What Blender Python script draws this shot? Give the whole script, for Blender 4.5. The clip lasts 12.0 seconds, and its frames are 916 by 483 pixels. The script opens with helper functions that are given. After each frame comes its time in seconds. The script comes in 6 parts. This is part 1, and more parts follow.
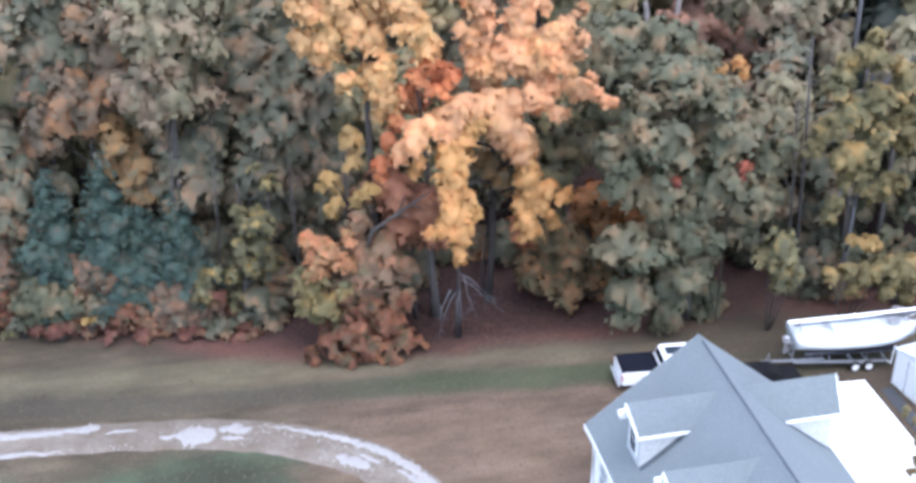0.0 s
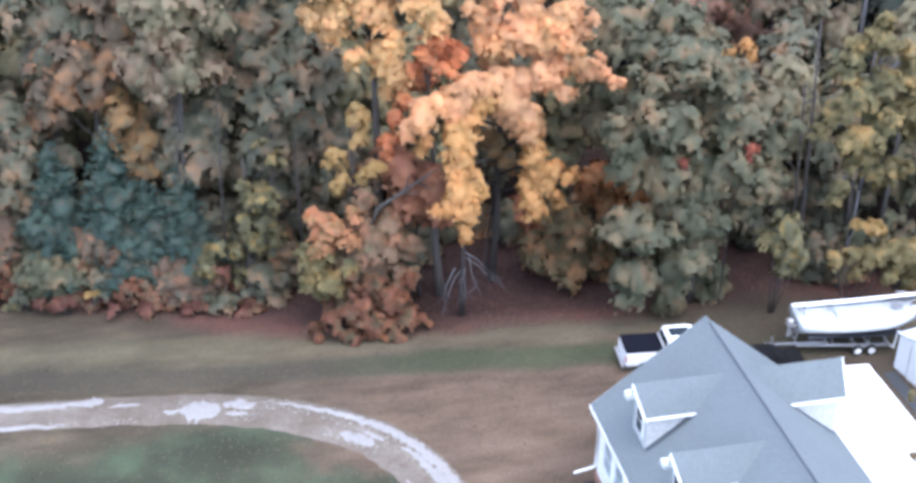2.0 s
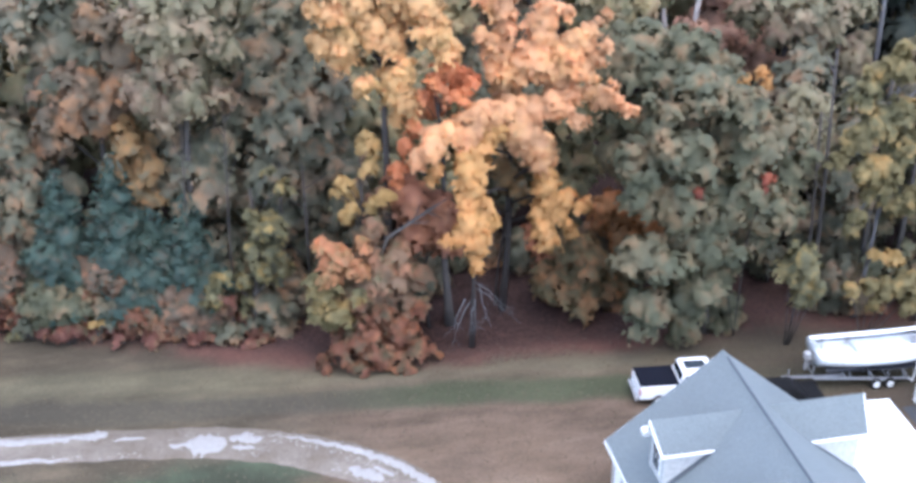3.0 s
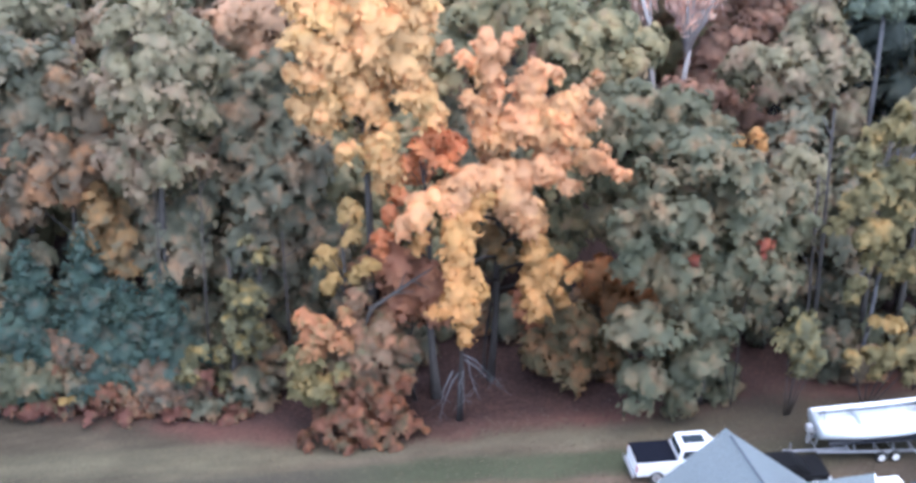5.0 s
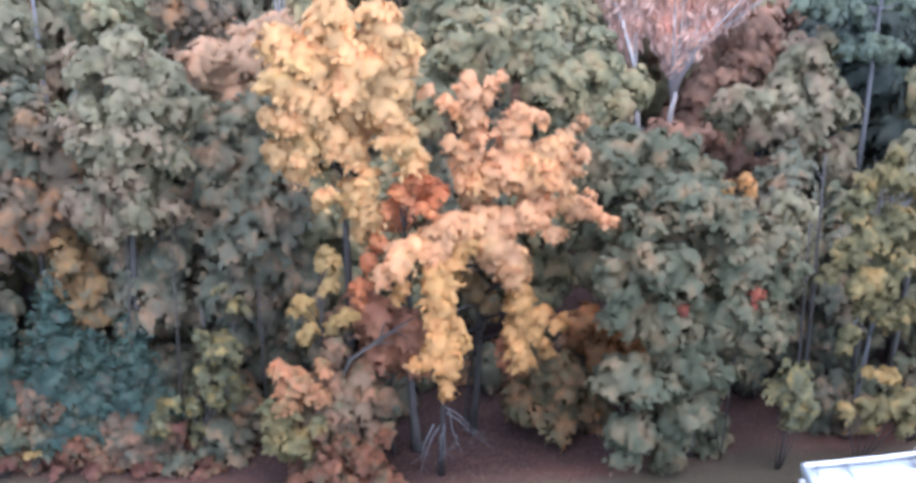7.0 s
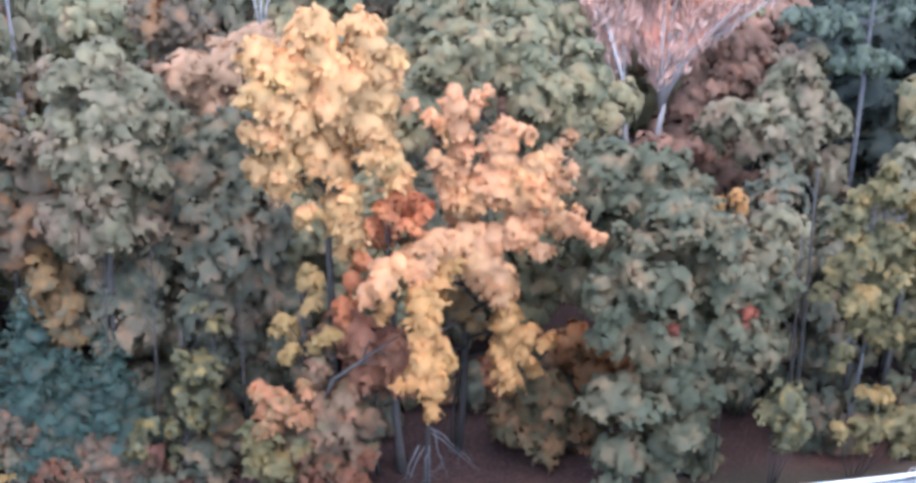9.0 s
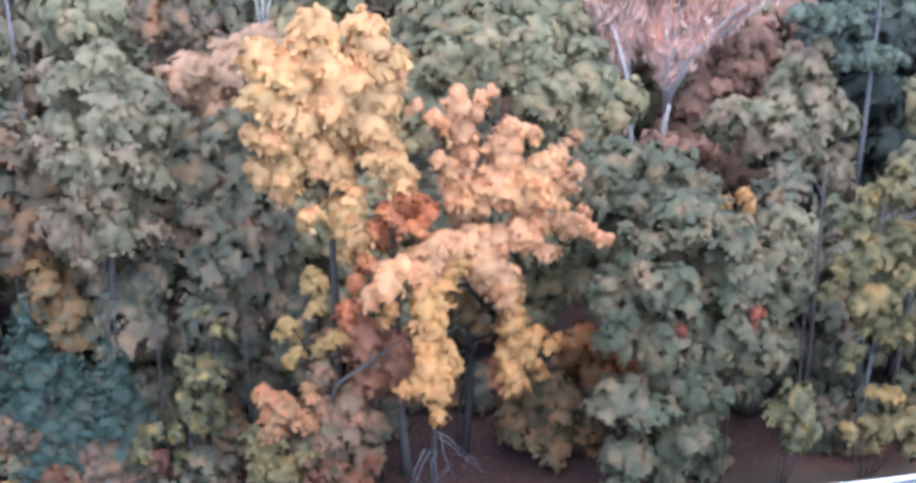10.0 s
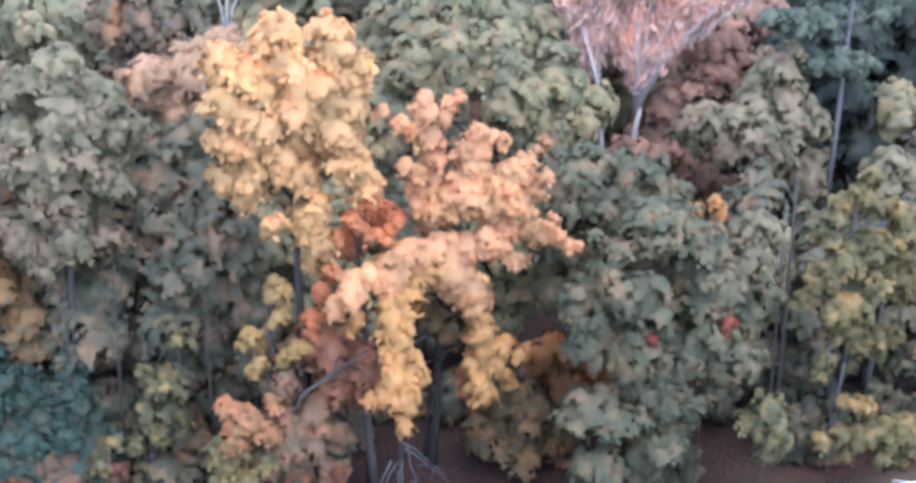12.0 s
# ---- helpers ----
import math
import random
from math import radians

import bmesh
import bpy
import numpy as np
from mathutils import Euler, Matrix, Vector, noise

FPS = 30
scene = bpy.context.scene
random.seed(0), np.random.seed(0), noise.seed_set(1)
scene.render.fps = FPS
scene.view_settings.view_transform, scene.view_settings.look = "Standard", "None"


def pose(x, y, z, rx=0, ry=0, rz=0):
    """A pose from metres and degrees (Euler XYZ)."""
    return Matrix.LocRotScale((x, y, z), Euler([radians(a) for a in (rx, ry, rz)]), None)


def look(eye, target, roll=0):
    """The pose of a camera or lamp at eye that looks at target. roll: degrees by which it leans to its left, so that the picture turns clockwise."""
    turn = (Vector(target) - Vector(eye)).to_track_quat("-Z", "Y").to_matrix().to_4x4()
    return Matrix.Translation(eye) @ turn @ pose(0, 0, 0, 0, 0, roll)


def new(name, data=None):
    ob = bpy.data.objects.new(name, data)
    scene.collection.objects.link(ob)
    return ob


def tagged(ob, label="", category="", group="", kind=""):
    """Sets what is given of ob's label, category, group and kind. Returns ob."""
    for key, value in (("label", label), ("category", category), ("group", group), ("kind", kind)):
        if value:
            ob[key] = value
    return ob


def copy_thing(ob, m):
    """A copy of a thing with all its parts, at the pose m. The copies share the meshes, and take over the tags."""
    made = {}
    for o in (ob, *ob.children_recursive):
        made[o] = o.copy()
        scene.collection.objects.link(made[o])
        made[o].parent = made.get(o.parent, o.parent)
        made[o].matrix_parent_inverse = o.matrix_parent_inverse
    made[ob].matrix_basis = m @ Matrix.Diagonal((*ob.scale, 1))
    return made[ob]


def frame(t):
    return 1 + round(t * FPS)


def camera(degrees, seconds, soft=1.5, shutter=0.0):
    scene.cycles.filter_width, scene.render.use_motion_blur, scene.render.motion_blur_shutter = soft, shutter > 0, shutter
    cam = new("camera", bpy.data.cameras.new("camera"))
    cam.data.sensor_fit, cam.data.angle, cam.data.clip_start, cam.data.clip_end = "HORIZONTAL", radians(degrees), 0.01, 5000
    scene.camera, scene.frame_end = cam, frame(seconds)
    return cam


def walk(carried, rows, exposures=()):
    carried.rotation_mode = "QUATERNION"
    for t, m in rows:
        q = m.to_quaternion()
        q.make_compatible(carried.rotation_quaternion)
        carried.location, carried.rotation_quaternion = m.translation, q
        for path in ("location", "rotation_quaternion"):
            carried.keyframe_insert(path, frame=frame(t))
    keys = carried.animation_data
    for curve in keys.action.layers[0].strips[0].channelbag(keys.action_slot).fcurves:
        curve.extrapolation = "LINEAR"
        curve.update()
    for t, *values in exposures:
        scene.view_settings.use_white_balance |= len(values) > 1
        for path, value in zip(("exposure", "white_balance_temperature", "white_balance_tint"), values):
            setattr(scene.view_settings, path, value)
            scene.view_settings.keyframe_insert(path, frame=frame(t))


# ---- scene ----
SOFT, EXPOSE = 3.55, 1.94
LOOKS = [(0, 0.0, 5820), (3.2, 0.0, 5800), (5.0, 0.03, 5620), (7.0, 0.03, 5500), (12, 0.03, 5420)]
cam = camera(37.85, 12.0, soft=SOFT)
PATH = [
    (0, (-19.722, -43.634, 39.055), (-8.731, 7.313, 9.329), -0.21),
    (0.5, (-19.971, -44.029, 39.175), (-9.059, 6.395, 8.544), 0.74),
    (1, (-20.179, -44.069, 39.199), (-9.154, 6.181, 8.322), 0.63),
    (1.5, (-20.341, -43.838, 39.156), (-9.085, 6.351, 8.264), 0.82),
    (2, (-20.457, -43.410, 39.068), (-9.143, 6.950, 8.476), 0.84),
    (2.5, (-20.528, -42.845, 38.956), (-9.077, 7.698, 8.718), 0.87),
    (3, (-20.555, -42.196, 38.832), (-9.311, 8.695, 9.107), 0.85),
    (5, (-20.336, -39.466, 38.398), (-7.966, 12.280, 10.660), 0.90),
    (5.5, (-20.231, -38.860, 38.321), (-8.008, 13.308, 11.317), 0.54),
    (6, (-20.119, -38.305, 38.255), (-7.879, 13.819, 11.176), 0.59),
    (6.5, (-20.006, -37.805, 38.199), (-6.990, 14.256, 11.363), 1.15),
    (7, (-19.899, -37.357, 38.148), (-6.540, 14.830, 11.728), 1.36),
    (9, (-19.578, -35.969, 37.930), (-5.532, 16.204, 11.840), 1.65),
    (9.5, (-19.524, -35.684, 37.862), (-6.117, 16.652, 11.760), 0.69),
    (10, (-19.470, -35.409, 37.789), (-5.601, 16.788, 11.651), 1.16),
    (10.5, (-19.408, -35.139, 37.715), (-5.278, 17.024, 11.652), 1.02),
    (11, (-19.323, -34.874, 37.650), (-3.495, 16.833, 11.653), 1.73),
    (11.5, (-19.198, -34.616, 37.602), (-4.653, 17.473, 11.618), 1.31),
    (12, (-19.012, -34.370, 37.587), (-3.893, 17.517, 11.527), 1.79),
]
walk(cam, [(t, look(eye, target, roll)) for t, eye, target, roll in PATH], [(t, EXPOSE + stops, kelvin, 10) for t, stops, kelvin in LOOKS])


# light: an overcast afternoon, broad and soft
SUN_AZ, SUN_EL = radians(165), radians(70)
world = bpy.data.worlds.new("world")
scene.world = world
world.use_nodes = True
wn = world.node_tree
sky = wn.nodes.new("ShaderNodeTexSky")
sky.sky_type, sky.sun_disc = "NISHITA", False
sky.sun_elevation, sky.sun_rotation = SUN_EL, SUN_AZ
sky.dust_density, sky.ozone_density, sky.air_density = 2.0, 1.5, 1.0
wn.links.new(sky.outputs[0], wn.nodes["Background"].inputs[0])
wn.nodes["Background"].inputs[1].default_value = 0.17
sun_data = bpy.data.lights.new("sun", "SUN")
sun_data.energy, sun_data.angle, sun_data.color = 1.2, radians(140), (1.0, 0.90, 0.80)
sun = new("sun", sun_data)
sun_from = Vector((math.sin(SUN_AZ) * math.cos(SUN_EL), math.cos(SUN_AZ) * math.cos(SUN_EL), math.sin(SUN_EL)))
sun.matrix_world = look(sun_from * 200, (0, 0, 0))


# ---- materials ----
def material(name, rough=0.8, metal=0.0, spec=0.3):
    m = bpy.data.materials.new(name)
    m.use_nodes = True
    b = m.node_tree.nodes["Principled BSDF"]
    b.inputs["Roughness"].default_value, b.inputs["Metallic"].default_value = rough, metal
    b.inputs["Specular IOR Level"].default_value = spec
    return m, m.node_tree.nodes, m.node_tree.links, b


def noise_node(n, k, scale, detail=4.0, rough=0.55, coords="Object"):
    tc = n.new("ShaderNodeTexCoord")
    t = n.new("ShaderNodeTexNoise")
    t.inputs["Scale"].default_value, t.inputs["Detail"].default_value, t.inputs["Roughness"].default_value = scale, detail, rough
    k.new(tc.outputs[coords], t.inputs["Vector"])
    return t


def ramp_node(n, k, fac, stops):
    r = n.new("ShaderNodeValToRGB")
    e = r.color_ramp.elements
    while len(e) < len(stops):
        e.new(0.5)
    for at, (p, c) in zip(e, stops):
        at.position, at.color = p, (*c, 1)
    k.new(fac, r.inputs[0])
    return r


def mix_node(n, k, fac, a, b, how="MIX"):
    m = n.new("ShaderNodeMix")
    m.data_type, m.blend_type = "RGBA", how
    if isinstance(fac, (int, float)):
        m.inputs[0].default_value = fac
    else:
        k.new(fac, m.inputs[0])
    for socket, v in ((m.inputs[6], a), (m.inputs[7], b)):
        if isinstance(v, tuple):
            socket.default_value = (*v, 1)
        else:
            k.new(v, socket)
    return m.outputs[2]


def bump_node(n, k, b, height, strength=0.3, dist=0.02):
    u = n.new("ShaderNodeBump")
    u.inputs["Strength"].default_value, u.inputs["Distance"].default_value = strength, dist
    k.new(height, u.inputs["Height"])
    k.new(u.outputs[0], b.inputs["Normal"])


def leaf_material(name, base, second, third, patch=0.45, fleck=0.9):
    """Leaves: patches of a second and a third colour through the crown, each leaf a little different."""
    m, n, k, b = material(name, 0.65, spec=0.2)
    big = noise_node(n, k, patch, 3.0)
    fine = noise_node(n, k, fleck, 2.0)
    isl = n.new("ShaderNodeNewGeometry")
    r = ramp_node(n, k, big.outputs["Fac"], [(0.36, base), (0.46, base), (0.62, second), (0.72, second)])
    s = ramp_node(n, k, fine.outputs["Fac"], [(0.5, (0, 0, 0)), (0.74, (0.85, 0.85, 0.85))])
    c = mix_node(n, k, s.outputs[0], r.outputs[0], third)
    v = ramp_node(n, k, isl.outputs["Random Per Island"], [(0.0, (0.95, 0.95, 0.96)), (0.5, (1, 1, 1)), (1.0, (1.05, 1.045, 1.03))])
    c = mix_node(n, k, 1.0, c, v.outputs[0], "MULTIPLY")
    twig = noise_node(n, k, 0.9, 1.0)
    w = ramp_node(n, k, twig.outputs["Fac"], [(0.36, (0.84, 0.85, 0.86)), (0.5, (1, 1, 1)), (0.64, (1.16, 1.15, 1.13))])
    c = mix_node(n, k, 1.0, c, w.outputs[0], "MULTIPLY")
    wide = noise_node(n, k, 0.22, 2.0)
    q = ramp_node(n, k, wide.outputs["Fac"], [(0.34, (0.86, 0.88, 0.88)), (0.5, (1, 1, 1)), (0.66, (1.14, 1.12, 1.1))])
    c = mix_node(n, k, 1.0, c, q.outputs[0], "MULTIPLY")
    k.new(c, b.inputs["Base Color"])
    # thin leaves let part of the light through
    t = n.new("ShaderNodeBsdfTranslucent")
    k.new(c, t.inputs["Color"])
    x = n.new("ShaderNodeMixShader")
    x.inputs[0].default_value = 0.52
    k.new(b.outputs[0], x.inputs[1])
    k.new(t.outputs[0], x.inputs[2])
    k.new(x.outputs[0], n["Material Output"].inputs["Surface"])
    return m


LEAVES = {
    "leaf_peach": ((0.68, 0.386, 0.21), (0.67, 0.415, 0.2), (0.65, 0.345, 0.198)),
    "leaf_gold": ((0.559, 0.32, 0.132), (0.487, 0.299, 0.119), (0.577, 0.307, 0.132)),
    "leaf_yellow": ((0.69, 0.435, 0.21), (0.63, 0.43, 0.19), (0.71, 0.41, 0.225)),
    "leaf_red": ((0.68, 0.27, 0.13), (0.557, 0.246, 0.122), (0.742, 0.343, 0.151)),
    "leaf_maroon": ((0.4, 0.185, 0.115), (0.29, 0.16, 0.105), (0.46, 0.215, 0.115)),
    "leaf_rust": ((0.36, 0.22, 0.162), (0.29, 0.2, 0.148), (0.46, 0.255, 0.18)),
    "leaf_orange": ((0.389, 0.173, 0.0708), (0.246, 0.16, 0.0834), (0.47, 0.173, 0.0666)),
    "leaf_brown": ((0.205, 0.165, 0.115), (0.255, 0.16, 0.105), (0.39, 0.205, 0.1)),
    "leaf_pale": ((0.268, 0.243, 0.155), (0.37, 0.262, 0.185), (0.232, 0.222, 0.146)),
    "leaf_olive": ((0.178, 0.178, 0.126), (0.215, 0.172, 0.12), (0.32, 0.205, 0.125)),
    "leaf_lime": ((0.205, 0.185, 0.102), (0.145, 0.145, 0.087), (0.45, 0.32, 0.125)),
    "leaf_mustard": ((0.26, 0.168, 0.08), (0.16, 0.138, 0.088), (0.34, 0.178, 0.076)),
    "leaf_pinkgreen": ((0.202, 0.142, 0.101), (0.129, 0.133, 0.101), (0.405, 0.209, 0.122)),
    "leaf_sage": ((0.16, 0.163, 0.105), (0.188, 0.165, 0.104), (0.255, 0.172, 0.105)),
    "leaf_green": ((0.28, 0.264, 0.16), (0.36, 0.3, 0.165), (0.3, 0.22, 0.145)),
    "leaf_yelgreen": ((0.235, 0.196, 0.096), (0.17, 0.163, 0.09), (0.43, 0.285, 0.118)),
    "leaf_teal": ((0.086, 0.132, 0.112), (0.075, 0.11, 0.088), (0.155, 0.132, 0.1)),
    "leaf_pink": ((0.811, 0.576, 0.48), (0.77, 0.561, 0.475), (0.832, 0.576, 0.45)),
    "leaf_sumac": ((0.195, 0.166, 0.0836), (0.446, 0.225, 0.109), (0.323, 0.216, 0.0855)),
    "leaf_crimson": ((0.2, 0.092, 0.07), (0.135, 0.115, 0.072), (0.34, 0.14, 0.085)),
    "leaf_salmon": ((0.54, 0.262, 0.138), (0.46, 0.245, 0.118), (0.235, 0.2, 0.1)),
    "leaf_fir": ((0.056, 0.068, 0.057), (0.049, 0.06, 0.053), (0.072, 0.076, 0.06)),
    "leaf_russet": ((0.235, 0.108, 0.07), (0.125, 0.1, 0.062), (0.36, 0.155, 0.08)),
    "leaf_amber": ((0.165, 0.138, 0.078), (0.235, 0.142, 0.075), (0.34, 0.17, 0.08)),
    "leaf_scarlet": ((0.25, 0.072, 0.052), (0.2, 0.07, 0.052), (0.3, 0.1, 0.06)),
    "leaf_straw": ((0.47, 0.315, 0.13), (0.37, 0.262, 0.12), (0.52, 0.325, 0.14)),
    "leaf_dusk": ((0.265, 0.178, 0.118), (0.39, 0.205, 0.125), (0.185, 0.178, 0.1)),
    "leaf_tan": ((0.5, 0.325, 0.205), (0.33, 0.255, 0.165), (0.56, 0.33, 0.21)),
    "leaf_pine": ((0.168, 0.198, 0.153), (0.145, 0.177, 0.141), (0.186, 0.207, 0.15)),
}
# undergrowth is mottled leaf by leaf, tall crowns turn in broad patches
MOTTLED = ("leaf_teal", "leaf_pinkgreen", "leaf_lime", "leaf_russet", "leaf_salmon", "leaf_mustard", "leaf_crimson", "leaf_amber", "leaf_dusk")
MAT = {name: leaf_material(name, *cols, *((1.0, 1.6) if name in MOTTLED else ())) for name, cols in LEAVES.items()}


def plain(name, a, b, scale, rough=0.8, metal=0.0, spec=0.3, bump=0.0, fine=30.0):
    m, n, k, bs = material(name, rough, metal, spec)
    t = noise_node(n, k, scale, 5.0)
    u = noise_node(n, k, fine, 3.0)
    c = mix_node(n, k, t.outputs["Fac"], a, b)
    s = ramp_node(n, k, u.outputs["Fac"], [(0.3, (0.82, 0.82, 0.82)), (0.7, (1.1, 1.1, 1.1))])
    k.new(mix_node(n, k, 1.0, c, s.outputs[0], "MULTIPLY"), bs.inputs["Base Color"])
    if bump:
        bump_node(n, k, bs, u.outputs["Fac"], bump)
    MAT[name] = m
    return m


plain("bark", (0.05, 0.045, 0.043), (0.09, 0.08, 0.075), 3.0, 0.9, bump=0.5, fine=14)
plain("bark_dark", (0.026, 0.022, 0.021), (0.046, 0.04, 0.038), 3.0, 0.9, bump=0.5, fine=14)
plain("bark_grey", (0.14, 0.135, 0.145), (0.22, 0.21, 0.215), 2.0, 0.9, bump=0.4, fine=12)
plain("bark_mid", (0.085, 0.082, 0.09), (0.13, 0.125, 0.13), 2.0, 0.9, bump=0.4, fine=12)
plain("bark_pale", (0.36, 0.33, 0.33), (0.48, 0.44, 0.42), 2.0, 0.85, bump=0.3, fine=12)
plain("shingle", (0.130, 0.149, 0.156), (0.150, 0.168, 0.174), 0.7, 0.95, spec=0.15, bump=0.25, fine=14)
plain("slate_dark", (0.055, 0.066, 0.08), (0.075, 0.086, 0.10), 1.5, 0.7)
# colours only the slab that stands for the shadow beside the shed
plain("asphalt", (0.042, 0.046, 0.052), (0.06, 0.064, 0.07), 1.2, 0.9, bump=0.4, fine=20)
# white siding made greyer, for the weaker light on the dormer cheeks
plain("siding_shaded", (0.46, 0.47, 0.475), (0.52, 0.525, 0.52), 1.2, 0.6, fine=6)
plain("trim_white", (0.80, 0.81, 0.82), (0.84, 0.84, 0.84), 2.0, 0.45)
plain("metal_white", (0.78, 0.79, 0.79), (0.82, 0.82, 0.81), 0.8, 0.4, spec=0.5)
plain("gelcoat", (0.56, 0.59, 0.61), (0.62, 0.64, 0.65), 1.0, 0.25, spec=0.5)
plain("paint_white", (0.78, 0.79, 0.81), (0.82, 0.82, 0.84), 2.0, 0.25, spec=0.5)
plain("tonneau", (0.008, 0.009, 0.014), (0.012, 0.013, 0.019), 3.0, 0.95, spec=0.02)
plain("paint_dark", (0.008, 0.008, 0.009), (0.013, 0.013, 0.014), 2.0, 0.5, spec=0.05)
plain("rubber", (0.02, 0.02, 0.02), (0.035, 0.035, 0.035), 5.0, 0.85)
plain("galvanised", (0.17, 0.175, 0.19), (0.25, 0.255, 0.27), 4.0, 0.5, metal=0.3)
plain("roof_pale", (0.55, 0.60, 0.68), (0.62, 0.66, 0.72), 1.0, 0.5)
plain("grass", (0.1, 0.083, 0.058), (0.13, 0.107, 0.076), 0.8, 0.9, spec=0.1)
plain("fallen_leaf", (0.056, 0.034, 0.029), (0.098, 0.05, 0.038), 1.5, 0.8, spec=0.1)
plain("alloy", (0.6, 0.6, 0.62), (0.7, 0.7, 0.72), 4.0, 0.3, metal=0.7)
plain("bottom_paint", (0.03, 0.035, 0.05), (0.05, 0.05, 0.06), 3.0, 0.7)
plain("lamp_red", (0.35, 0.05, 0.04), (0.42, 0.07, 0.05), 4.0, 0.3)
plain("flue_grey", (0.3, 0.3, 0.31), (0.4, 0.4, 0.4), 4.0, 0.5, metal=0.5)
plain("brick_clay", (0.30, 0.17, 0.13), (0.36, 0.22, 0.17), 4.0, 0.85)
glass, gn, gk, gb = material("glass_dark", 0.05, spec=0.6)
gb.inputs["Base Color"].default_value = (0.03, 0.04, 0.05, 1)
MAT["glass"] = glass
# pale base colour paints the sky's reflection onto the west panes
plain("glass_painted_sky", (0.30, 0.36, 0.38), (0.38, 0.43, 0.45), 1.0, 0.1, spec=0.6)

# lawn and woodland floor: one sheet, thin dry grass, greener strips, leaf litter towards the trees
gm, n, k, b = material("ground_cover", 0.95, spec=0.1)
tc = n.new("ShaderNodeTexCoord")
sep = n.new("ShaderNodeSeparateXYZ")
k.new(tc.outputs["Object"], sep.inputs[0])


def math_node(op, a, c=0.0):
    q = n.new("ShaderNodeMath")
    q.operation = op
    for socket, v in zip(q.inputs, (a, c)):
        if isinstance(v, (int, float)):
            socket.default_value = v
        else:
            k.new(v, socket)
    return q.outputs[0]


big = noise_node(n, k, 0.13, 4.0)
mid = noise_node(n, k, 0.75, 5.0)
stretch = n.new("ShaderNodeMapping")
stretch.inputs["Rotation"].default_value[2] = 0.12
stretch.inputs["Scale"].default_value = (0.36, 1.0, 1.0)
k.new(tc.outputs["Object"], stretch.inputs["Vector"])
k.new(stretch.outputs[0], mid.inputs["Vector"])
fin = noise_node(n, k, 7.0, 4.0)
dry_e = ramp_node(n, k, mid.outputs["Fac"], [(0.32, (0.076, 0.056, 0.040)), (0.5, (0.107, 0.077, 0.056)), (0.7, (0.145, 0.106, 0.079))])
dry_w = ramp_node(n, k, mid.outputs["Fac"], [(0.32, (0.05, 0.042, 0.030)), (0.5, (0.07, 0.058, 0.041)), (0.7, (0.10, 0.081, 0.057))])
soft_patch = noise_node(n, k, 0.28, 3.0)
green = ramp_node(n, k, soft_patch.outputs["Fac"], [(0.3, (0.034, 0.037, 0.025)), (0.5, (0.045, 0.052, 0.035)), (0.7, (0.07, 0.092, 0.058))])
# greener inside the drive's loop and along a damp strip before the trees
wob = math_node("MULTIPLY", math_node("SUBTRACT", big.outputs["Fac"], 0.5), 9.0)
yy = math_node("ADD", sep.outputs[1], wob)
xx = math_node("ADD", sep.outputs[0], wob)
MAT["ground"] = gm
g_loop = n.new("ShaderNodeMapRange")
g_loop.interpolation_type = "SMOOTHSTEP"
g_loop.inputs[1].default_value, g_loop.inputs[2].default_value = 7.6, 5.0
k.new(math_node("ADD", yy, math_node("MULTIPLY", math_node("MAXIMUM", math_node("ADD", xx, 18.0), 0.0), 1.0)), g_loop.inputs[0])
def smooth_step(value, lo, hi):
    q = n.new("ShaderNodeMapRange")
    q.interpolation_type = "SMOOTHSTEP"
    q.inputs[1].default_value, q.inputs[2].default_value = lo, hi
    k.new(value, q.inputs[0])
    return q.outputs[0]


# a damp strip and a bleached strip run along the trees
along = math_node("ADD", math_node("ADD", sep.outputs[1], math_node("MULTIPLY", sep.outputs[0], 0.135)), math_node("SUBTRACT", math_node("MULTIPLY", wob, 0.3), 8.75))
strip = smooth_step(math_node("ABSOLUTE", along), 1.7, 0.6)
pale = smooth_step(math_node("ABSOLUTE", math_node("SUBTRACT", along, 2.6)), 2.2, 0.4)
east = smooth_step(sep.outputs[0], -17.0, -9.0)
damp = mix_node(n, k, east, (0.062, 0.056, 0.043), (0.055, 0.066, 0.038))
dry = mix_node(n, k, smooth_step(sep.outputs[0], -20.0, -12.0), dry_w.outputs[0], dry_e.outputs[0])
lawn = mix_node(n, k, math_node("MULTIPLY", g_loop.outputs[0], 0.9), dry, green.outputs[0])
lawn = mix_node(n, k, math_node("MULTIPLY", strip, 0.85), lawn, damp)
lawn = mix_node(n, k, math_node("MULTIPLY", pale, math_node("MULTIPLY", mid.outputs["Fac"], 1.1)), lawn, (0.125, 0.115, 0.075))
lawn = mix_node(n, k, math_node("MULTIPLY", smooth_step(math_node("ADD", sep.outputs[0], math_node("MULTIPLY", wob, 0.3)), 0.0, 6.0), 0.75), lawn, (0.058, 0.047, 0.034))
tone = ramp_node(n, k, big.outputs["Fac"], [(0.33, (0.84, 0.84, 0.85)), (0.5, (1, 1, 1)), (0.67, (1.22, 1.2, 1.17))])
lawn = mix_node(n, k, 1.0, lawn, tone.outputs[0], "MULTIPLY")
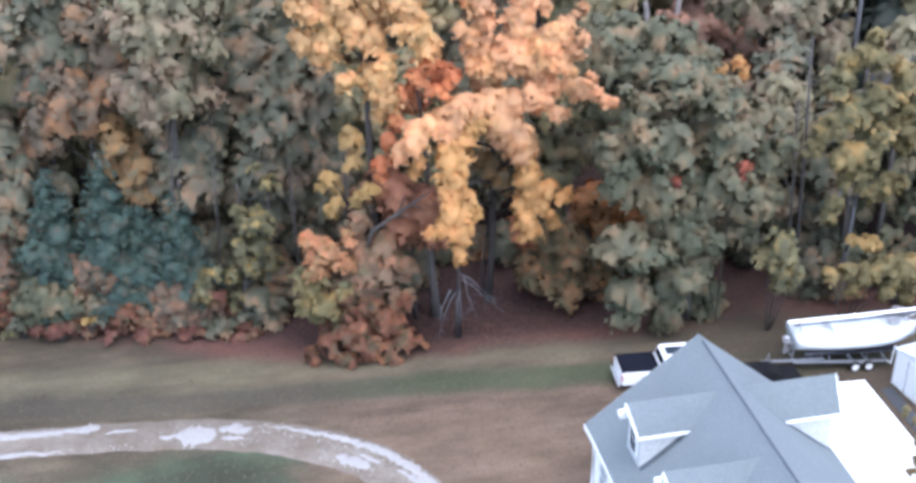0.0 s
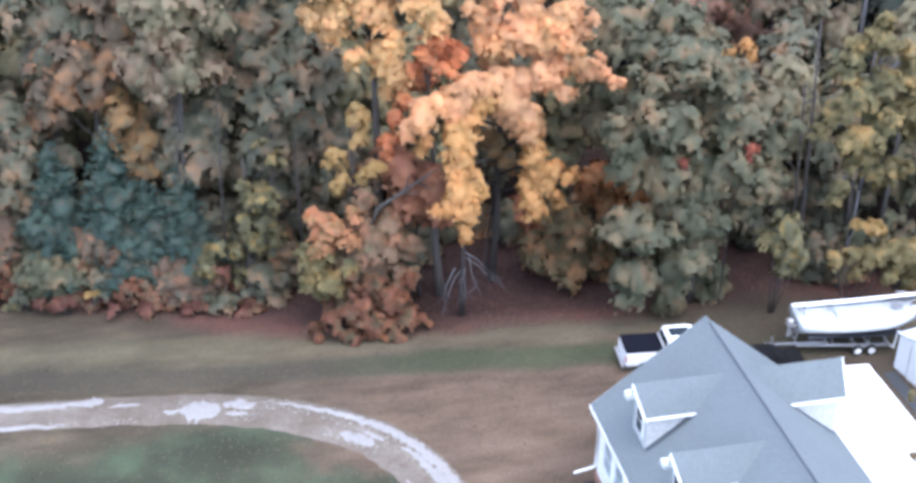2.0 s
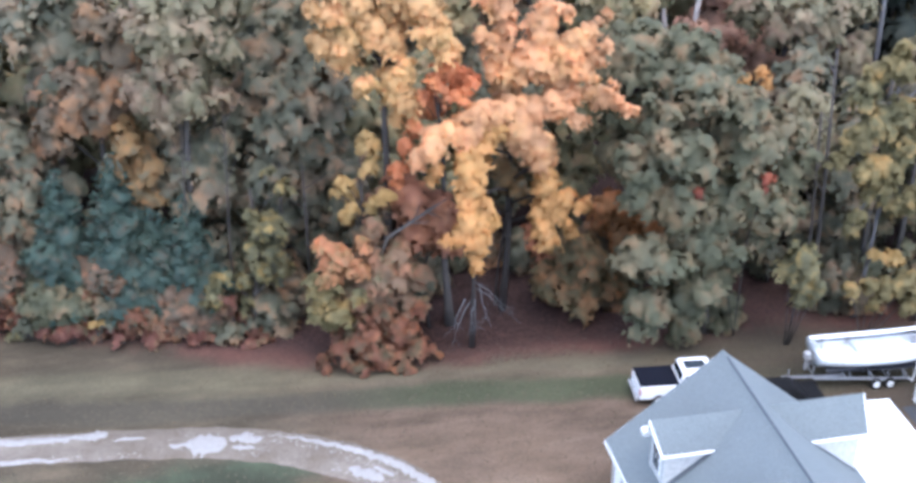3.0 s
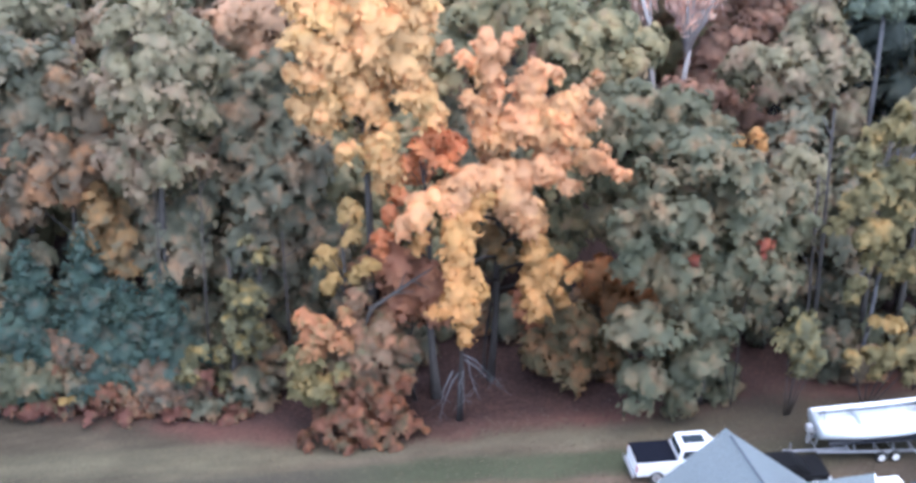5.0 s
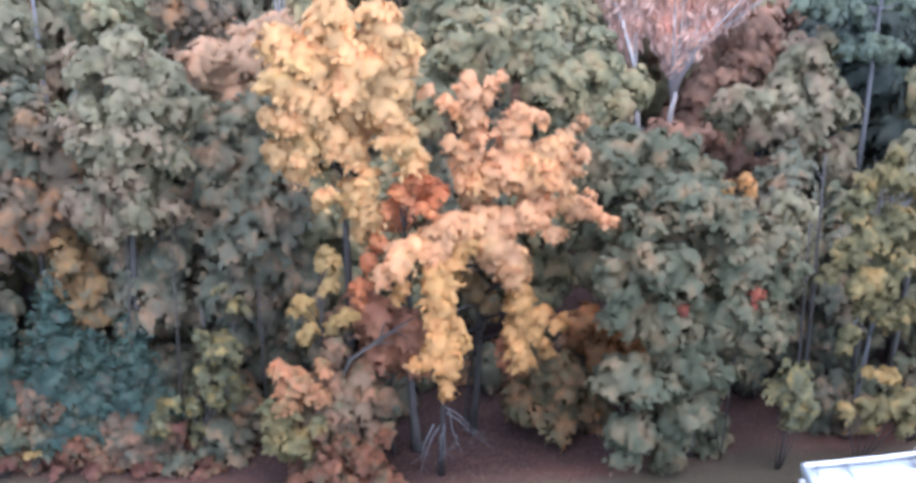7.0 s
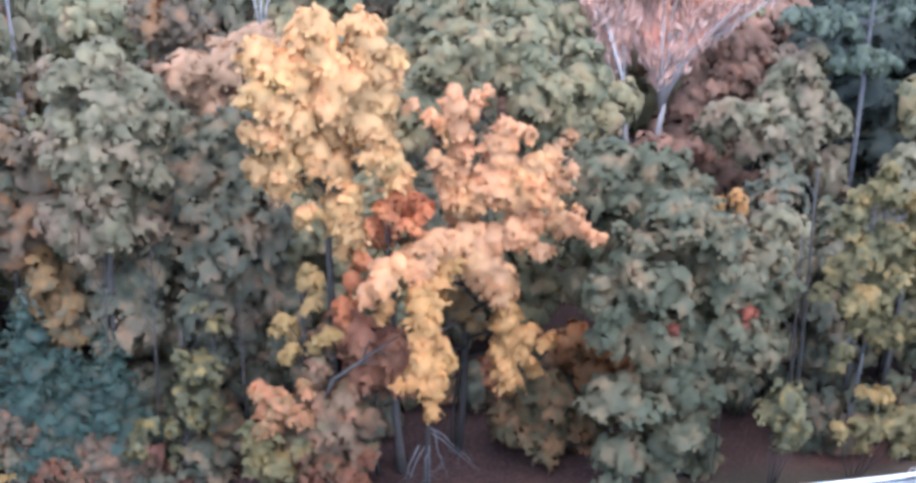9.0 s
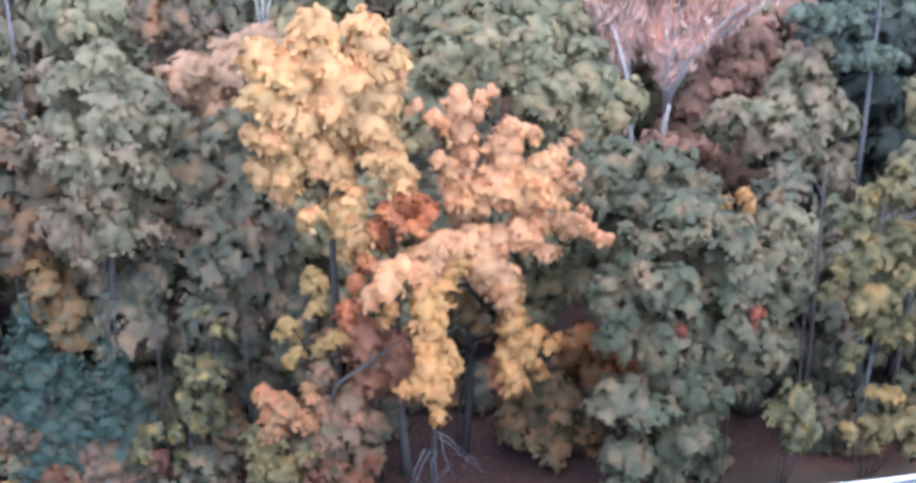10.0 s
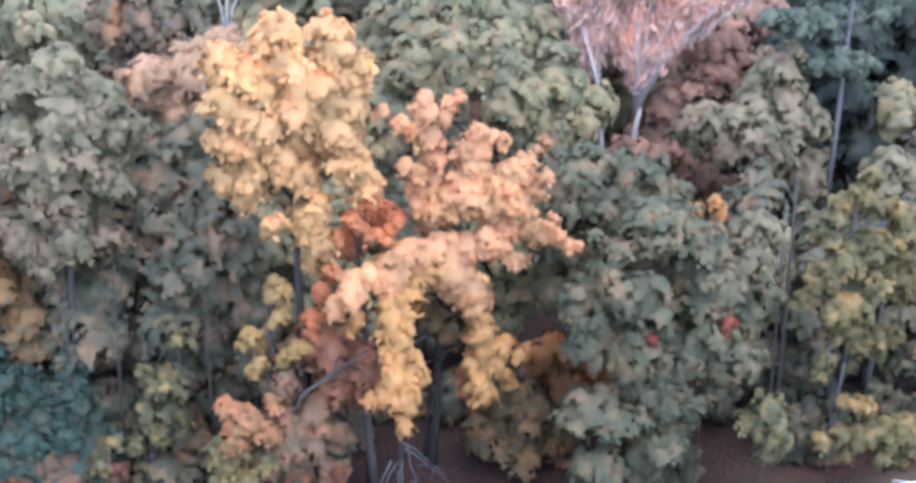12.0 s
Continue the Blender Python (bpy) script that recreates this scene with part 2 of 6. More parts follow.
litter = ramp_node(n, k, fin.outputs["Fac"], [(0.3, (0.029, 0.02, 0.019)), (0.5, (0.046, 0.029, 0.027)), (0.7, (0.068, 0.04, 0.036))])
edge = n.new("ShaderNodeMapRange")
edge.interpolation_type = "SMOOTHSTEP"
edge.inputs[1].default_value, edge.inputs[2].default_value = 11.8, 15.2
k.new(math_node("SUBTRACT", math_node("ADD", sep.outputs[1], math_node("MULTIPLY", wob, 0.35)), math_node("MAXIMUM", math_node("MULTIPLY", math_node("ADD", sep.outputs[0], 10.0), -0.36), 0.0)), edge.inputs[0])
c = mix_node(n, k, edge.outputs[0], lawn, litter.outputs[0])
rim = math_node("MULTIPLY", math_node("MULTIPLY", edge.outputs[0], math_node("SUBTRACT", 1.0, edge.outputs[0])), math_node("MULTIPLY", smooth_step(big.outputs["Fac"], 0.35, 0.6), 2.4))
c = mix_node(n, k, rim, c, (0.14, 0.062, 0.05))
fr = ramp_node(n, k, fin.outputs["Fac"], [(0.25, (0.78, 0.78, 0.78)), (0.75, (1.15, 1.15, 1.12))])
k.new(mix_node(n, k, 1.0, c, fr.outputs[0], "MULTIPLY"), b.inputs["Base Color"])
bump_node(n, k, b, fin.outputs["Fac"], 0.6, 0.06)

# gravel drive: dusty track with patches of clean white stone
dm, n, k, b = material("gravel", 0.95, spec=0.15)
big = noise_node(n, k, 0.35, 5.0, 0.6)
fin = noise_node(n, k, 9.0, 4.0)
c = ramp_node(n, k, big.outputs["Fac"], [(0.36, (0.118, 0.096, 0.074)), (0.5, (0.15, 0.126, 0.103)), (0.66, (0.19, 0.165, 0.14))])
s = ramp_node(n, k, fin.outputs["Fac"], [(0.3, (0.75, 0.75, 0.75)), (0.7, (1.15, 1.15, 1.15))])
k.new(mix_node(n, k, 1.0, c.outputs[0], s.outputs[0], "MULTIPLY"), b.inputs["Base Color"])
bump_node(n, k, b, fin.outputs["Fac"], 0.6, 0.04)
MAT["gravel"] = dm
plain("stone_white", (0.225, 0.214, 0.204), (0.285, 0.273, 0.262), 1.2, 0.9, bump=0.7, fine=10)


# ---- helpers of this scene ----
def ground_z(x, y):
    s = min(max((y - 6) / 12, 0), 1)
    return -1.2 * s * s * (3 - 2 * s) + 0.06 * noise.noise((x * 0.12, y * 0.12, 0))


def part(name, bm, mat, parent, label="", smooth=False):
    me = bpy.data.meshes.new(name)
    bm.to_mesh(me)
    bm.free()
    if smooth:
        me.shade_smooth()
    me.materials.append(MAT[mat])
    ob = new(name, me)
    ob.parent = parent
    if label:
        ob["label"] = label
    return ob


def thing(name, m, label, category, group="", kind=""):
    ob = new(name)
    ob.matrix_world = m
    return tagged(ob, label, category, group, kind)


def box(x0, x1, y0, y1, z0, z1, bevel=0.0, bm=None):
    bm = bm or bmesh.new()
    made = bmesh.ops.create_cube(bm, size=1, matrix=Matrix.Translation(((x0 + x1) / 2, (y0 + y1) / 2, (z0 + z1) / 2)) @ Matrix.Diagonal((x1 - x0, y1 - y0, z1 - z0, 1)))
    if bevel:
        es = {e for v in made["verts"] for e in v.link_edges}
        bmesh.ops.bevel(bm, geom=list(es), offset=bevel, segments=2, affect="EDGES", profile=0.6)
    return bm


def prism(outline, a, b, axis="y", bm=None):
    """A solid from an outline in the plane across the axis, from a to b along it."""
    bm = bm or bmesh.new()
    put = {"y": lambda p, s: (p[0], s, p[1]), "x": lambda p, s: (s, p[0], p[1]), "z": lambda p, s: (p[0], p[1], s)}[axis]
    v0 = [bm.verts.new(put(p, a)) for p in outline]
    v1 = [bm.verts.new(put(p, b)) for p in outline]
    m = len(outline)
    bm.faces.new(v0)
    bm.faces.new(v1[::-1])
    for i in range(m):
        bm.faces.new((v0[i], v1[i], v1[(i + 1) % m], v0[(i + 1) % m]))
    bmesh.ops.recalc_face_normals(bm, faces=bm.faces)
    return bm


def tube(points, radii, sides=7, bm=None):
    bm = bm or bmesh.new()
    rings = []
    for i, (p, r) in enumerate(zip(points, radii)):
        d = Vector(points[min(i + 1, len(points) - 1)]) - Vector(points[max(i - 1, 0)])
        q = d.to_track_quat("Z", "Y")
        rings.append([bm.verts.new(Vector(p) + q @ Vector((r * math.cos(2 * math.pi * j / sides), r * math.sin(2 * math.pi * j / sides), 0))) for j in range(sides)])
    for a, c in zip(rings, rings[1:]):
        for j in range(sides):
            bm.faces.new((a[j], a[(j + 1) % sides], c[(j + 1) % sides], c[j]))
    bm.faces.new(rings[0][::-1])
    bm.faces.new(rings[-1])
    return bm


def disc(x, y, z, r, w, axis="y", sides=20, bm=None):
    d = {"y": Vector((0, 1, 0)), "x": Vector((1, 0, 0)), "z": Vector((0, 0, 1))}[axis] * w / 2
    p = Vector((x, y, z))
    return tube([p - d, p - d * 0.8, p + d * 0.8, p + d], [r * 0.93, r, r, r * 0.93], sides, bm)


# ---- ground ----
bm = bmesh.new()
xs = [-700, -250, -120, -70] + [-50 + 2 * i for i in range(46)] + [55, 80, 130, 250, 700]
ys = [-700, -250, -120, -70] + [-46 + 2 * i for i in range(54)] + [75, 100, 140, 250, 700]
grid = [[bm.verts.new((x, y, ground_z(x, y))) for x in xs] for y in ys]
for r0, r1 in zip(grid, grid[1:]):
    for i in range(len(xs) - 1):
        bm.faces.new((r0[i], r0[i + 1], r1[i + 1], r1[i]))
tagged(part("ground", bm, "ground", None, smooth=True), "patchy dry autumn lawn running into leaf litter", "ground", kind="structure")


def drive_edge(u, side):
    """The gravel track: it comes in from the west, bends round the lawn and turns towards the house's front."""
    mid = [(-60, 12), (-44, 10.9), (-30.4, 9.5), (-24, 8.75), (-19.4, 7.7), (-15.7, 5.9), (-13.2, 3.9), (-11.6, 1.0), (-11.2, -2), (-11.6, -8), (-13, -18), (-15, -34), (-16, -60)]
    i = min(int(u), len(mid) - 2)
    p = [Vector(mid[min(max(j, 0), len(mid) - 1)]) for j in range(i - 1, i + 3)]
    s = u - i
    at = 0.5 * (2 * p[1] + (p[2] - p[0]) * s + (2 * p[0] - 5 * p[1] + 4 * p[2] - p[3]) * s * s + (3 * p[1] - p[0] - 3 * p[2] + p[3]) * s ** 3)
    d = 0.5 * ((p[2] - p[0]) + 2 * (2 * p[0] - 5 * p[1] + 4 * p[2] - p[3]) * s + 3 * (3 * p[1] - p[0] - 3 * p[2] + p[3]) * s * s)
    across = Vector((-d.y, d.x)).normalized()
    return at + across * side


bm = bmesh.new()
rows_ = []
for i in range(12 * 14 + 1):
    u = i / 14 * 0.9999
    w = 1.25 + 0.18 * noise.noise((u * 4, 3, 1))
    w2 = 1.15 + 0.18 * noise.noise((u * 4, 9, 5))
    row = []
    for s in (-w2 - 0.12, -w2, -0.5 * w2, 0, 0.5 * w, w, w + 0.12):
        q = drive_edge(u, s)
        lift = -0.03 if s in (-w2 - 0.12, w + 0.12) else 0.03
        row.append(bm.verts.new((q.x, q.y, ground_z(q.x, q.y) + lift)))
    rows_.append(row)
for r0, r1 in zip(rows_, rows_[1:]):
    for a, b_, c_, d_ in zip(r0, r1, r1[1:], r0[1:]):
        bm.faces.new((a, b_, c_, d_))
bmesh.ops.recalc_face_normals(bm, faces=bm.faces)
tagged(part("driveway", bm, "gravel", None, smooth=True), "dusty pale gravel drive bending round the lawn", "driveway", kind="structure")


def stone_patch(u0, u1, s0, s1, seed):
    """A ragged bank of clean white stone on the drive."""
    bm = bmesh.new()
    nu, ns = max(10, int((u1 - u0) * 45)), 7
    rows_ = []
    for i in range(nu + 1):
        u = u0 + (u1 - u0) * i / nu
        taper = math.sin(math.pi * min(max(i / nu, 0.0), 1.0)) ** 0.45 + 0.02
        mid_s, half = (s0 + s1) / 2 + 0.22 * noise.noise((u * 9, seed, 0)), max(0.02, (s1 - s0) / 2 * taper * min(1.25, 1 + 0.6 * noise.noise((u * 13, seed, 4)) + 0.5 * noise.noise((u * 41, seed, 7))))
        row = []
        for j in range(ns):
            v = j / (ns - 1) * 2 - 1
            q = drive_edge(u, mid_s + half * v)
            row.append(bm.verts.new((q.x, q.y, ground_z(q.x, q.y) + 0.01 + 0.07 * (1 - v * v) ** 0.5 * min(taper, 1))))
        rows_.append(row)
    for r0, r1 in zip(rows_, rows_[1:]):
        for a, b_, c_, d_ in zip(r0, r1, r1[1:], r0[1:]):
            bm.faces.new((a, b_, c_, d_))
    bmesh.ops.recalc_face_normals(bm, faces=bm.faces)
    if sum(f.normal.z for f in bm.faces) < 0:
        bmesh.ops.reverse_faces(bm, faces=bm.faces)
    return tagged(part("gravel_bank", bm, "stone_white", None, smooth=True), "bank of clean white gravel on the drive", "gravel", kind="stuff")


for n_, args in enumerate([(1.2, 2.62, 0.45, 1.12), (2.44, 2.66, 0.45, 1.4), (1.4, 2.4, -1.15, -0.75), (3.36, 3.8, -1.05, 0.7), (3.78, 4.15, 0.0, 0.9), (3.85, 4.12, -0.5, -0.15), (4.25, 8.6, 0.6, 1.16), (6.2, 8.6, 0.1, 0.7), (5.3, 5.95, -0.8, 0.0), (5.6, 6.0, 0.0, 0.3), (6.8, 8.5, -1.1, -0.7), (2.7, 3.0, 0.3, 0.6), (3.2, 3.42, -0.4, -0.05)]):
    stone_patch(*args, n_)

# ---- house ----
HW, EZ, RZ, YN = 4.78, 3.92, 7.83, -13.5
SL = (RZ - EZ) / HW
house = thing("house", pose(0, 0, 0), "white-sided house with a grey shingle gable roof and dormers", "house")
walls = prism([(-4.35, -0.4), (4.35, -0.4), (4.35, EZ + 0.12), (0, RZ - 0.3), (-4.35, EZ + 0.12)], YN + 0.3, -0.3)
part("wall", walls, "siding_shaded", house, "white horizontal siding")
part("footing", box(-4.42, 4.42, YN + 0.25, -0.25, -0.4, 0.35), "brick_clay", house, "red-brown brick footing")
# west boards take the brighter trim white, for the stronger light on that side
for i in range(20):
    z = 0.42 + i * 0.17
    part("lit_siding_board", box(-4.372, -4.352, YN + 0.34, -0.34, z, z + 0.15), "trim_white", house)
for side in (-1, 1):
    o = [(side * 0.0, RZ), (side * HW, EZ), (side * HW, EZ - 0.14), (side * 0.0, RZ - 0.17)]
    slope = part("roof_slope", prism(o, YN, 0.0), "shingle", house, "grey asphalt shingles")
    part("fascia", box(min(side * HW, side * (HW + 0.03)), max(side * HW, side * (HW + 0.03)), YN, 0.0, EZ - 0.2, EZ - 0.02), "trim_white", slope)
    part("rake_board", prism([(side * 0.0, RZ - 0.04), (side * HW, EZ - 0.04), (side * HW, EZ - 0.24), (side * 0.0, RZ - 0.24)], 0.003, 0.04), "trim_white", slope)
    # shingle courses
    for i in range(1, 34):
        d = i / 34 * HW
        zz = RZ - SL * d
        part("shingle_course", prism([(side * d, zz + 0.0), (side * d, zz + 0.007), (side * (d - 0.14), zz + SL * 0.14 + 0.002), (side * (d - 0.14), zz + SL * 0.14)], YN + 0.02, -0.02), "shingle", slope)
part("ridge_cap", prism([(-0.16, RZ - 0.1), (0, RZ + 0.04), (0.16, RZ - 0.1), (0, RZ - 0.04)], YN, 0.0), "shingle", house)
part("ridge_vent", prism([(-0.06, RZ + 0.0), (0, RZ + 0.07), (0.06, RZ + 0.0), (0, RZ + 0.01)], YN + 0.3, -0.5), "slate_dark", house, "dark slate ridge vent")


def slab(top, thick, bm=None):
    """A board from its top outline, going down by its thickness."""
    bm = bm or bmesh.new()
    va = [bm.verts.new(p) for p in top]
    vb = [bm.verts.new((p[0], p[1], p[2] - thick)) for p in top]
    bm.faces.new(va)
    bm.faces.new(vb[::-1])
    m = len(top)
    for i in range(m):
        bm.faces.new((va[i], vb[i], vb[(i + 1) % m], va[(i + 1) % m]))
    bmesh.ops.recalc_face_normals(bm, faces=bm.faces)
    return bm


def dormer(side, y, wall_x, eave_z, peak_z, half, over, prow):
    """A gable dormer on one slope of the roof, its ridge reaching further out than its eaves; side -1 looks west, +1 east."""
    s = side
    zb = RZ - SL * wall_x
    back = (RZ - peak_z) / SL
    body = part("dormer", prism([(y - half + 0.12, zb - 0.6), (y + half - 0.12, zb - 0.6), (y + half - 0.12, eave_z), (y, peak_z - 0.15), (y - half + 0.12, eave_z)], s * (back + 0.4), s * wall_x, "x"), "siding_shaded", house, "white-sided gable dormer")
    jo = (RZ - eave_z) / SL
    # a dark strip paints the shadow line where the cheek meets the roof
    part("slate_dark", prism([(s * jo, RZ - SL * jo + 0.012), (s * wall_x, zb + 0.012), (s * wall_x, zb + 0.03), (s * jo, RZ - SL * jo + 0.03)], y - half - 0.10, y - half + 0.11), "slate_dark", body, "dark strip along the cheek, step flashing darkened as its shadow line")
    fx, px = wall_x + over, wall_x + prow
    for e in (-1, 1):
        top = [(s * (back - 0.05), y, peak_z + 0.04), (s * px, y, peak_z + 0.04), (s * fx, y + e * half, eave_z + 0.04), (s * (jo - 0.05), y + e * half, eave_z + 0.04)]
        part("dormer_roof", slab(top, 0.1), "shingle", body, "grey asphalt shingles")
        edge_ = [(s * (px + 0.003), y, peak_z + 0.03), (s * (fx + 0.003), y + e * half, eave_z + 0.03), (s * (fx + 0.045), y + e * half, eave_z + 0.03), (s * (px + 0.045), y, peak_z + 0.03)]
        part("rake_board", slab(edge_, 0.2), "trim_white", body)
        part("eave_board", box(min(s * jo, s * fx), max(s * jo, s * fx), y + e * half - 0.02 - (0.03 if e < 0 else -0.02), y + e * half + 0.02 + (0.03 if e > 0 else -0.02), eave_z - 0.1, eave_z + 0.02), "trim_white", body)
    part("cornice_return", box(min(s * (wall_x - 0.1), s * px), max(s * (wall_x - 0.1), s * px), y + half - 0.34, y + half - 0.002, eave_z - 0.02, eave_z + 0.2, 0.015), "trim_white", body)
    zc = (zb + eave_z) / 2 + 0.15
    part("window_frame", box(min(s * wall_x, s * (wall_x + 0.05)), max(s * wall_x, s * (wall_x + 0.05)), y - 0.42, y + 0.42, zc - 0.62, zc + 0.62, 0.01), "trim_white", body)
    for z0, z1 in ((zc - 0.54, zc - 0.03), (zc + 0.03, zc + 0.54)):
        part("pane", box(min(s * (wall_x + 0.02), s * (wall_x + 0.06)), max(s * (wall_x + 0.02), s * (wall_x + 0.06)), y - 0.33, y + 0.33, z0, z1), "glass", body, "dark window glass")
    return body


dormer(-1, -3.46, 3.85, 6.30, 7.42, 0.86, 0.14, 0.46)
dormer(-1, -7.77, 3.85, 6.30, 7.42, 0.86, 0.14, 0.46)
dormer(1, -3.3, 4.45, 6.0, 7.35, 0.9, 0.25, 0.25)
# west wall: windows under the eave, a lamp arm at the corner
for yw in (-1.75, -3.2, -6.4):
    fr = part("window_frame", box(-4.43, -4.37, yw - 0.5, yw + 0.5, 1.5, 3.1, 0.01), "trim_white", house)
    for z0, z1 in ((1.6, 2.25), (2.35, 3.0)):
        part("pane", box(-4.45, -4.40, yw - 0.4, yw + 0.4, z0, z1), "glass_painted_sky", fr, "window glass with the pale sky's reflection put into its colour")
part("downspout", tube([(-4.62, -0.3, 3.8), (-4.45, -0.35, 3.5), (-4.45, -0.35, 0.75), (-4.6, -0.3, 0.62), (-5.4, -0.35, 0.5)], [0.055] * 5, 8), "trim_white", house)

# white porch roof on the east side
porch = thing("porch", pose(0, 0, 0), "flat white metal porch roof on posts behind the house", "porch")
part("porch_roof", prism([(4.36, 3.62), (8.7, 3.4), (8.7, 3.28), (4.36, 3.5)], -13.0, 1.0), "metal_white", porch, "bright white metal roofing")
for i in range(8):
    y = -12.6 + i * 1.9
    part("roof_seam", prism([(4.4, 3.62), (8.68, 3.402), (8.68, 3.412), (4.4, 3.632)], y, y + 0.02), "metal_white", porch)
part("gutter", box(8.703, 8.80, -13.0, 1.0, 3.26, 3.40), "trim_white", porch)
for yp in (-12.6, -8.2, -3.8, 0.7):
    part("post", box(8.45, 8.57, yp - 0.06, yp + 0.06, -0.1, 3.30), "trim_white", porch)

# ---- pickup ----
def wheel(x, y, z, r, w, parent, rim="alloy"):
    t = part("wheel", disc(x, y, z, r, w, "y", 24), "rubber", parent, "black rubber tyre")
    part("rim", disc(x, y, z, r * 0.62, w + 0.02, "y", 18), rim, t)
    part("hub", disc(x, y, z, r * 0.2, w + 0.05, "y", 10), "galvanised", t)
    return t


truck = thing("pickup_truck", pose(-0.55, 7.72, ground_z(2, 8), 0, 0, -5), "white crew-cab pickup with a black bed cover parked behind the house", "pickup truck")
part("bed", box(0.0, 1.95, -0.86, 0.86, 0.46, 1.18, 0.06), "paint_white", truck)
part("tailgate", box(-0.05, -0.003, -0.74, 0.74, 0.55, 1.15, 0.02), "paint_white", truck)
part("bed_cover", box(-0.02, 1.93, -0.8, 0.84, 1.183, 1.225, 0.015), "tonneau", truck, "black soft bed cover")
part("rear_bumper", box(-0.2, -0.06, -0.82, 0.82, 0.4, 0.56, 0.04), "alloy", truck)
for yy_ in (-0.80, 0.80):
    part("tail_lamp", box(-0.03, 0.03, yy_ - 0.06, yy_ + 0.06, 0.72, 1.08, 0.01), "lamp_red", truck, "red tail lamp")
part("cab_lower", box(1.96, 4.1, -0.86, 0.86, 0.44, 1.2, 0.06), "paint_white", truck)


def cabin(lo, hi, z0, z1):
    """A tapered cabin from its lower and upper outline (x0, x1, half width)."""
    bm = bmesh.new()
    va = [bm.verts.new((x, y * lo[2], z0)) for x, y in ((lo[0], -1), (lo[1], -1), (lo[1], 1), (lo[0], 1))]
    vb = [bm.verts.new((x, y * hi[2], z1)) for x, y in ((hi[0], -1), (hi[1], -1), (hi[1], 1), (hi[0], 1))]
    bm.faces.new(va[::-1])
    bm.faces.new(vb)
    for i in range(4):
        bm.faces.new((va[i], va[(i + 1) % 4], vb[(i + 1) % 4], vb[i]))
    bmesh.ops.bevel(bm, geom=bm.edges[:], offset=0.07, segments=2, affect="EDGES")
    return bm


def pane_sheet(corners):
    bm = bmesh.new()
    bm.faces.new([bm.verts.new(p) for p in corners])
    bmesh.ops.solidify(bm, geom=bm.faces[:], thickness=0.03)
    return bm


part("cab_roof", cabin((1.98, 4.05, 0.82), (2.12, 3.55, 0.68), 1.18, 1.76), "paint_white", truck)
part("sunroof", box(2.3, 3.35, -0.30, 0.36, 1.745, 1.772, 0.004), "glass", truck, "dark glass roof panel")
for s in (-1, 1):
    part("side_window", pane_sheet(((2.12, s * 0.815, 1.26), (2.9, s * 0.815, 1.26), (2.9, s * 0.735, 1.63), (2.2, s * 0.735, 1.63))), "glass", truck)
    part("side_window", pane_sheet(((2.98, s * 0.815, 1.26), (3.88, s * 0.815, 1.26), (3.55, s * 0.735, 1.63), (2.98, s * 0.735, 1.63))), "glass", truck)
part("rear_window", pane_sheet(((2.0, -0.66, 1.28), (2.0, 0.66, 1.28), (2.09, 0.6, 1.65), (2.09, -0.6, 1.65))), "glass", truck)
part("hood", box(4.05, 5.2, -0.84, 0.84, 0.45, 1.1, 0.1), "paint_white", truck)
for x, y in ((0.95, -0.76), (0.95, 0.76), (4.4, -0.76), (4.4, 0.76)):
    wheel(x, y, 0.35, 0.35, 0.24, truck)

# ---- dark car by the trailer's tongue ----
car = thing("car", pose(4.6, 5.8, ground_z(6, 6), 0, 0, -4), "low dark car parked between the house and the boat trailer", "car")
part("body", box(0, 3.5, -0.8, 0.8, 0.25, 0.8, 0.14), "paint_dark", car)
part("cabin", cabin((0.3, 2.7, 0.74), (0.7, 2.0, 0.6), 0.78, 1.28), "paint_dark", car, "dark tinted cabin")
part("bumper", box(3.46, 3.6, -0.74, 0.74, 0.3, 0.5, 0.04), "alloy", car)
for x, y in ((0.65, -0.73), (0.65, 0.73), (2.8, -0.73), (2.8, 0.73)):
    wheel(x, y, 0.31, 0.31, 0.2, car)

# ---- boat trailer and sailing boat ----
trailer = thing("boat_trailer", pose(7.05, 7.42, ground_z(9, 7), 0, 0, -5), "galvanised twin-axle boat trailer parked on the grass", "trailer")


def rail_z(x):
    """The frame leans: its tongue is jacked up, its tail hangs low."""
    return 0.43 + (4.75 - x) * 0.06


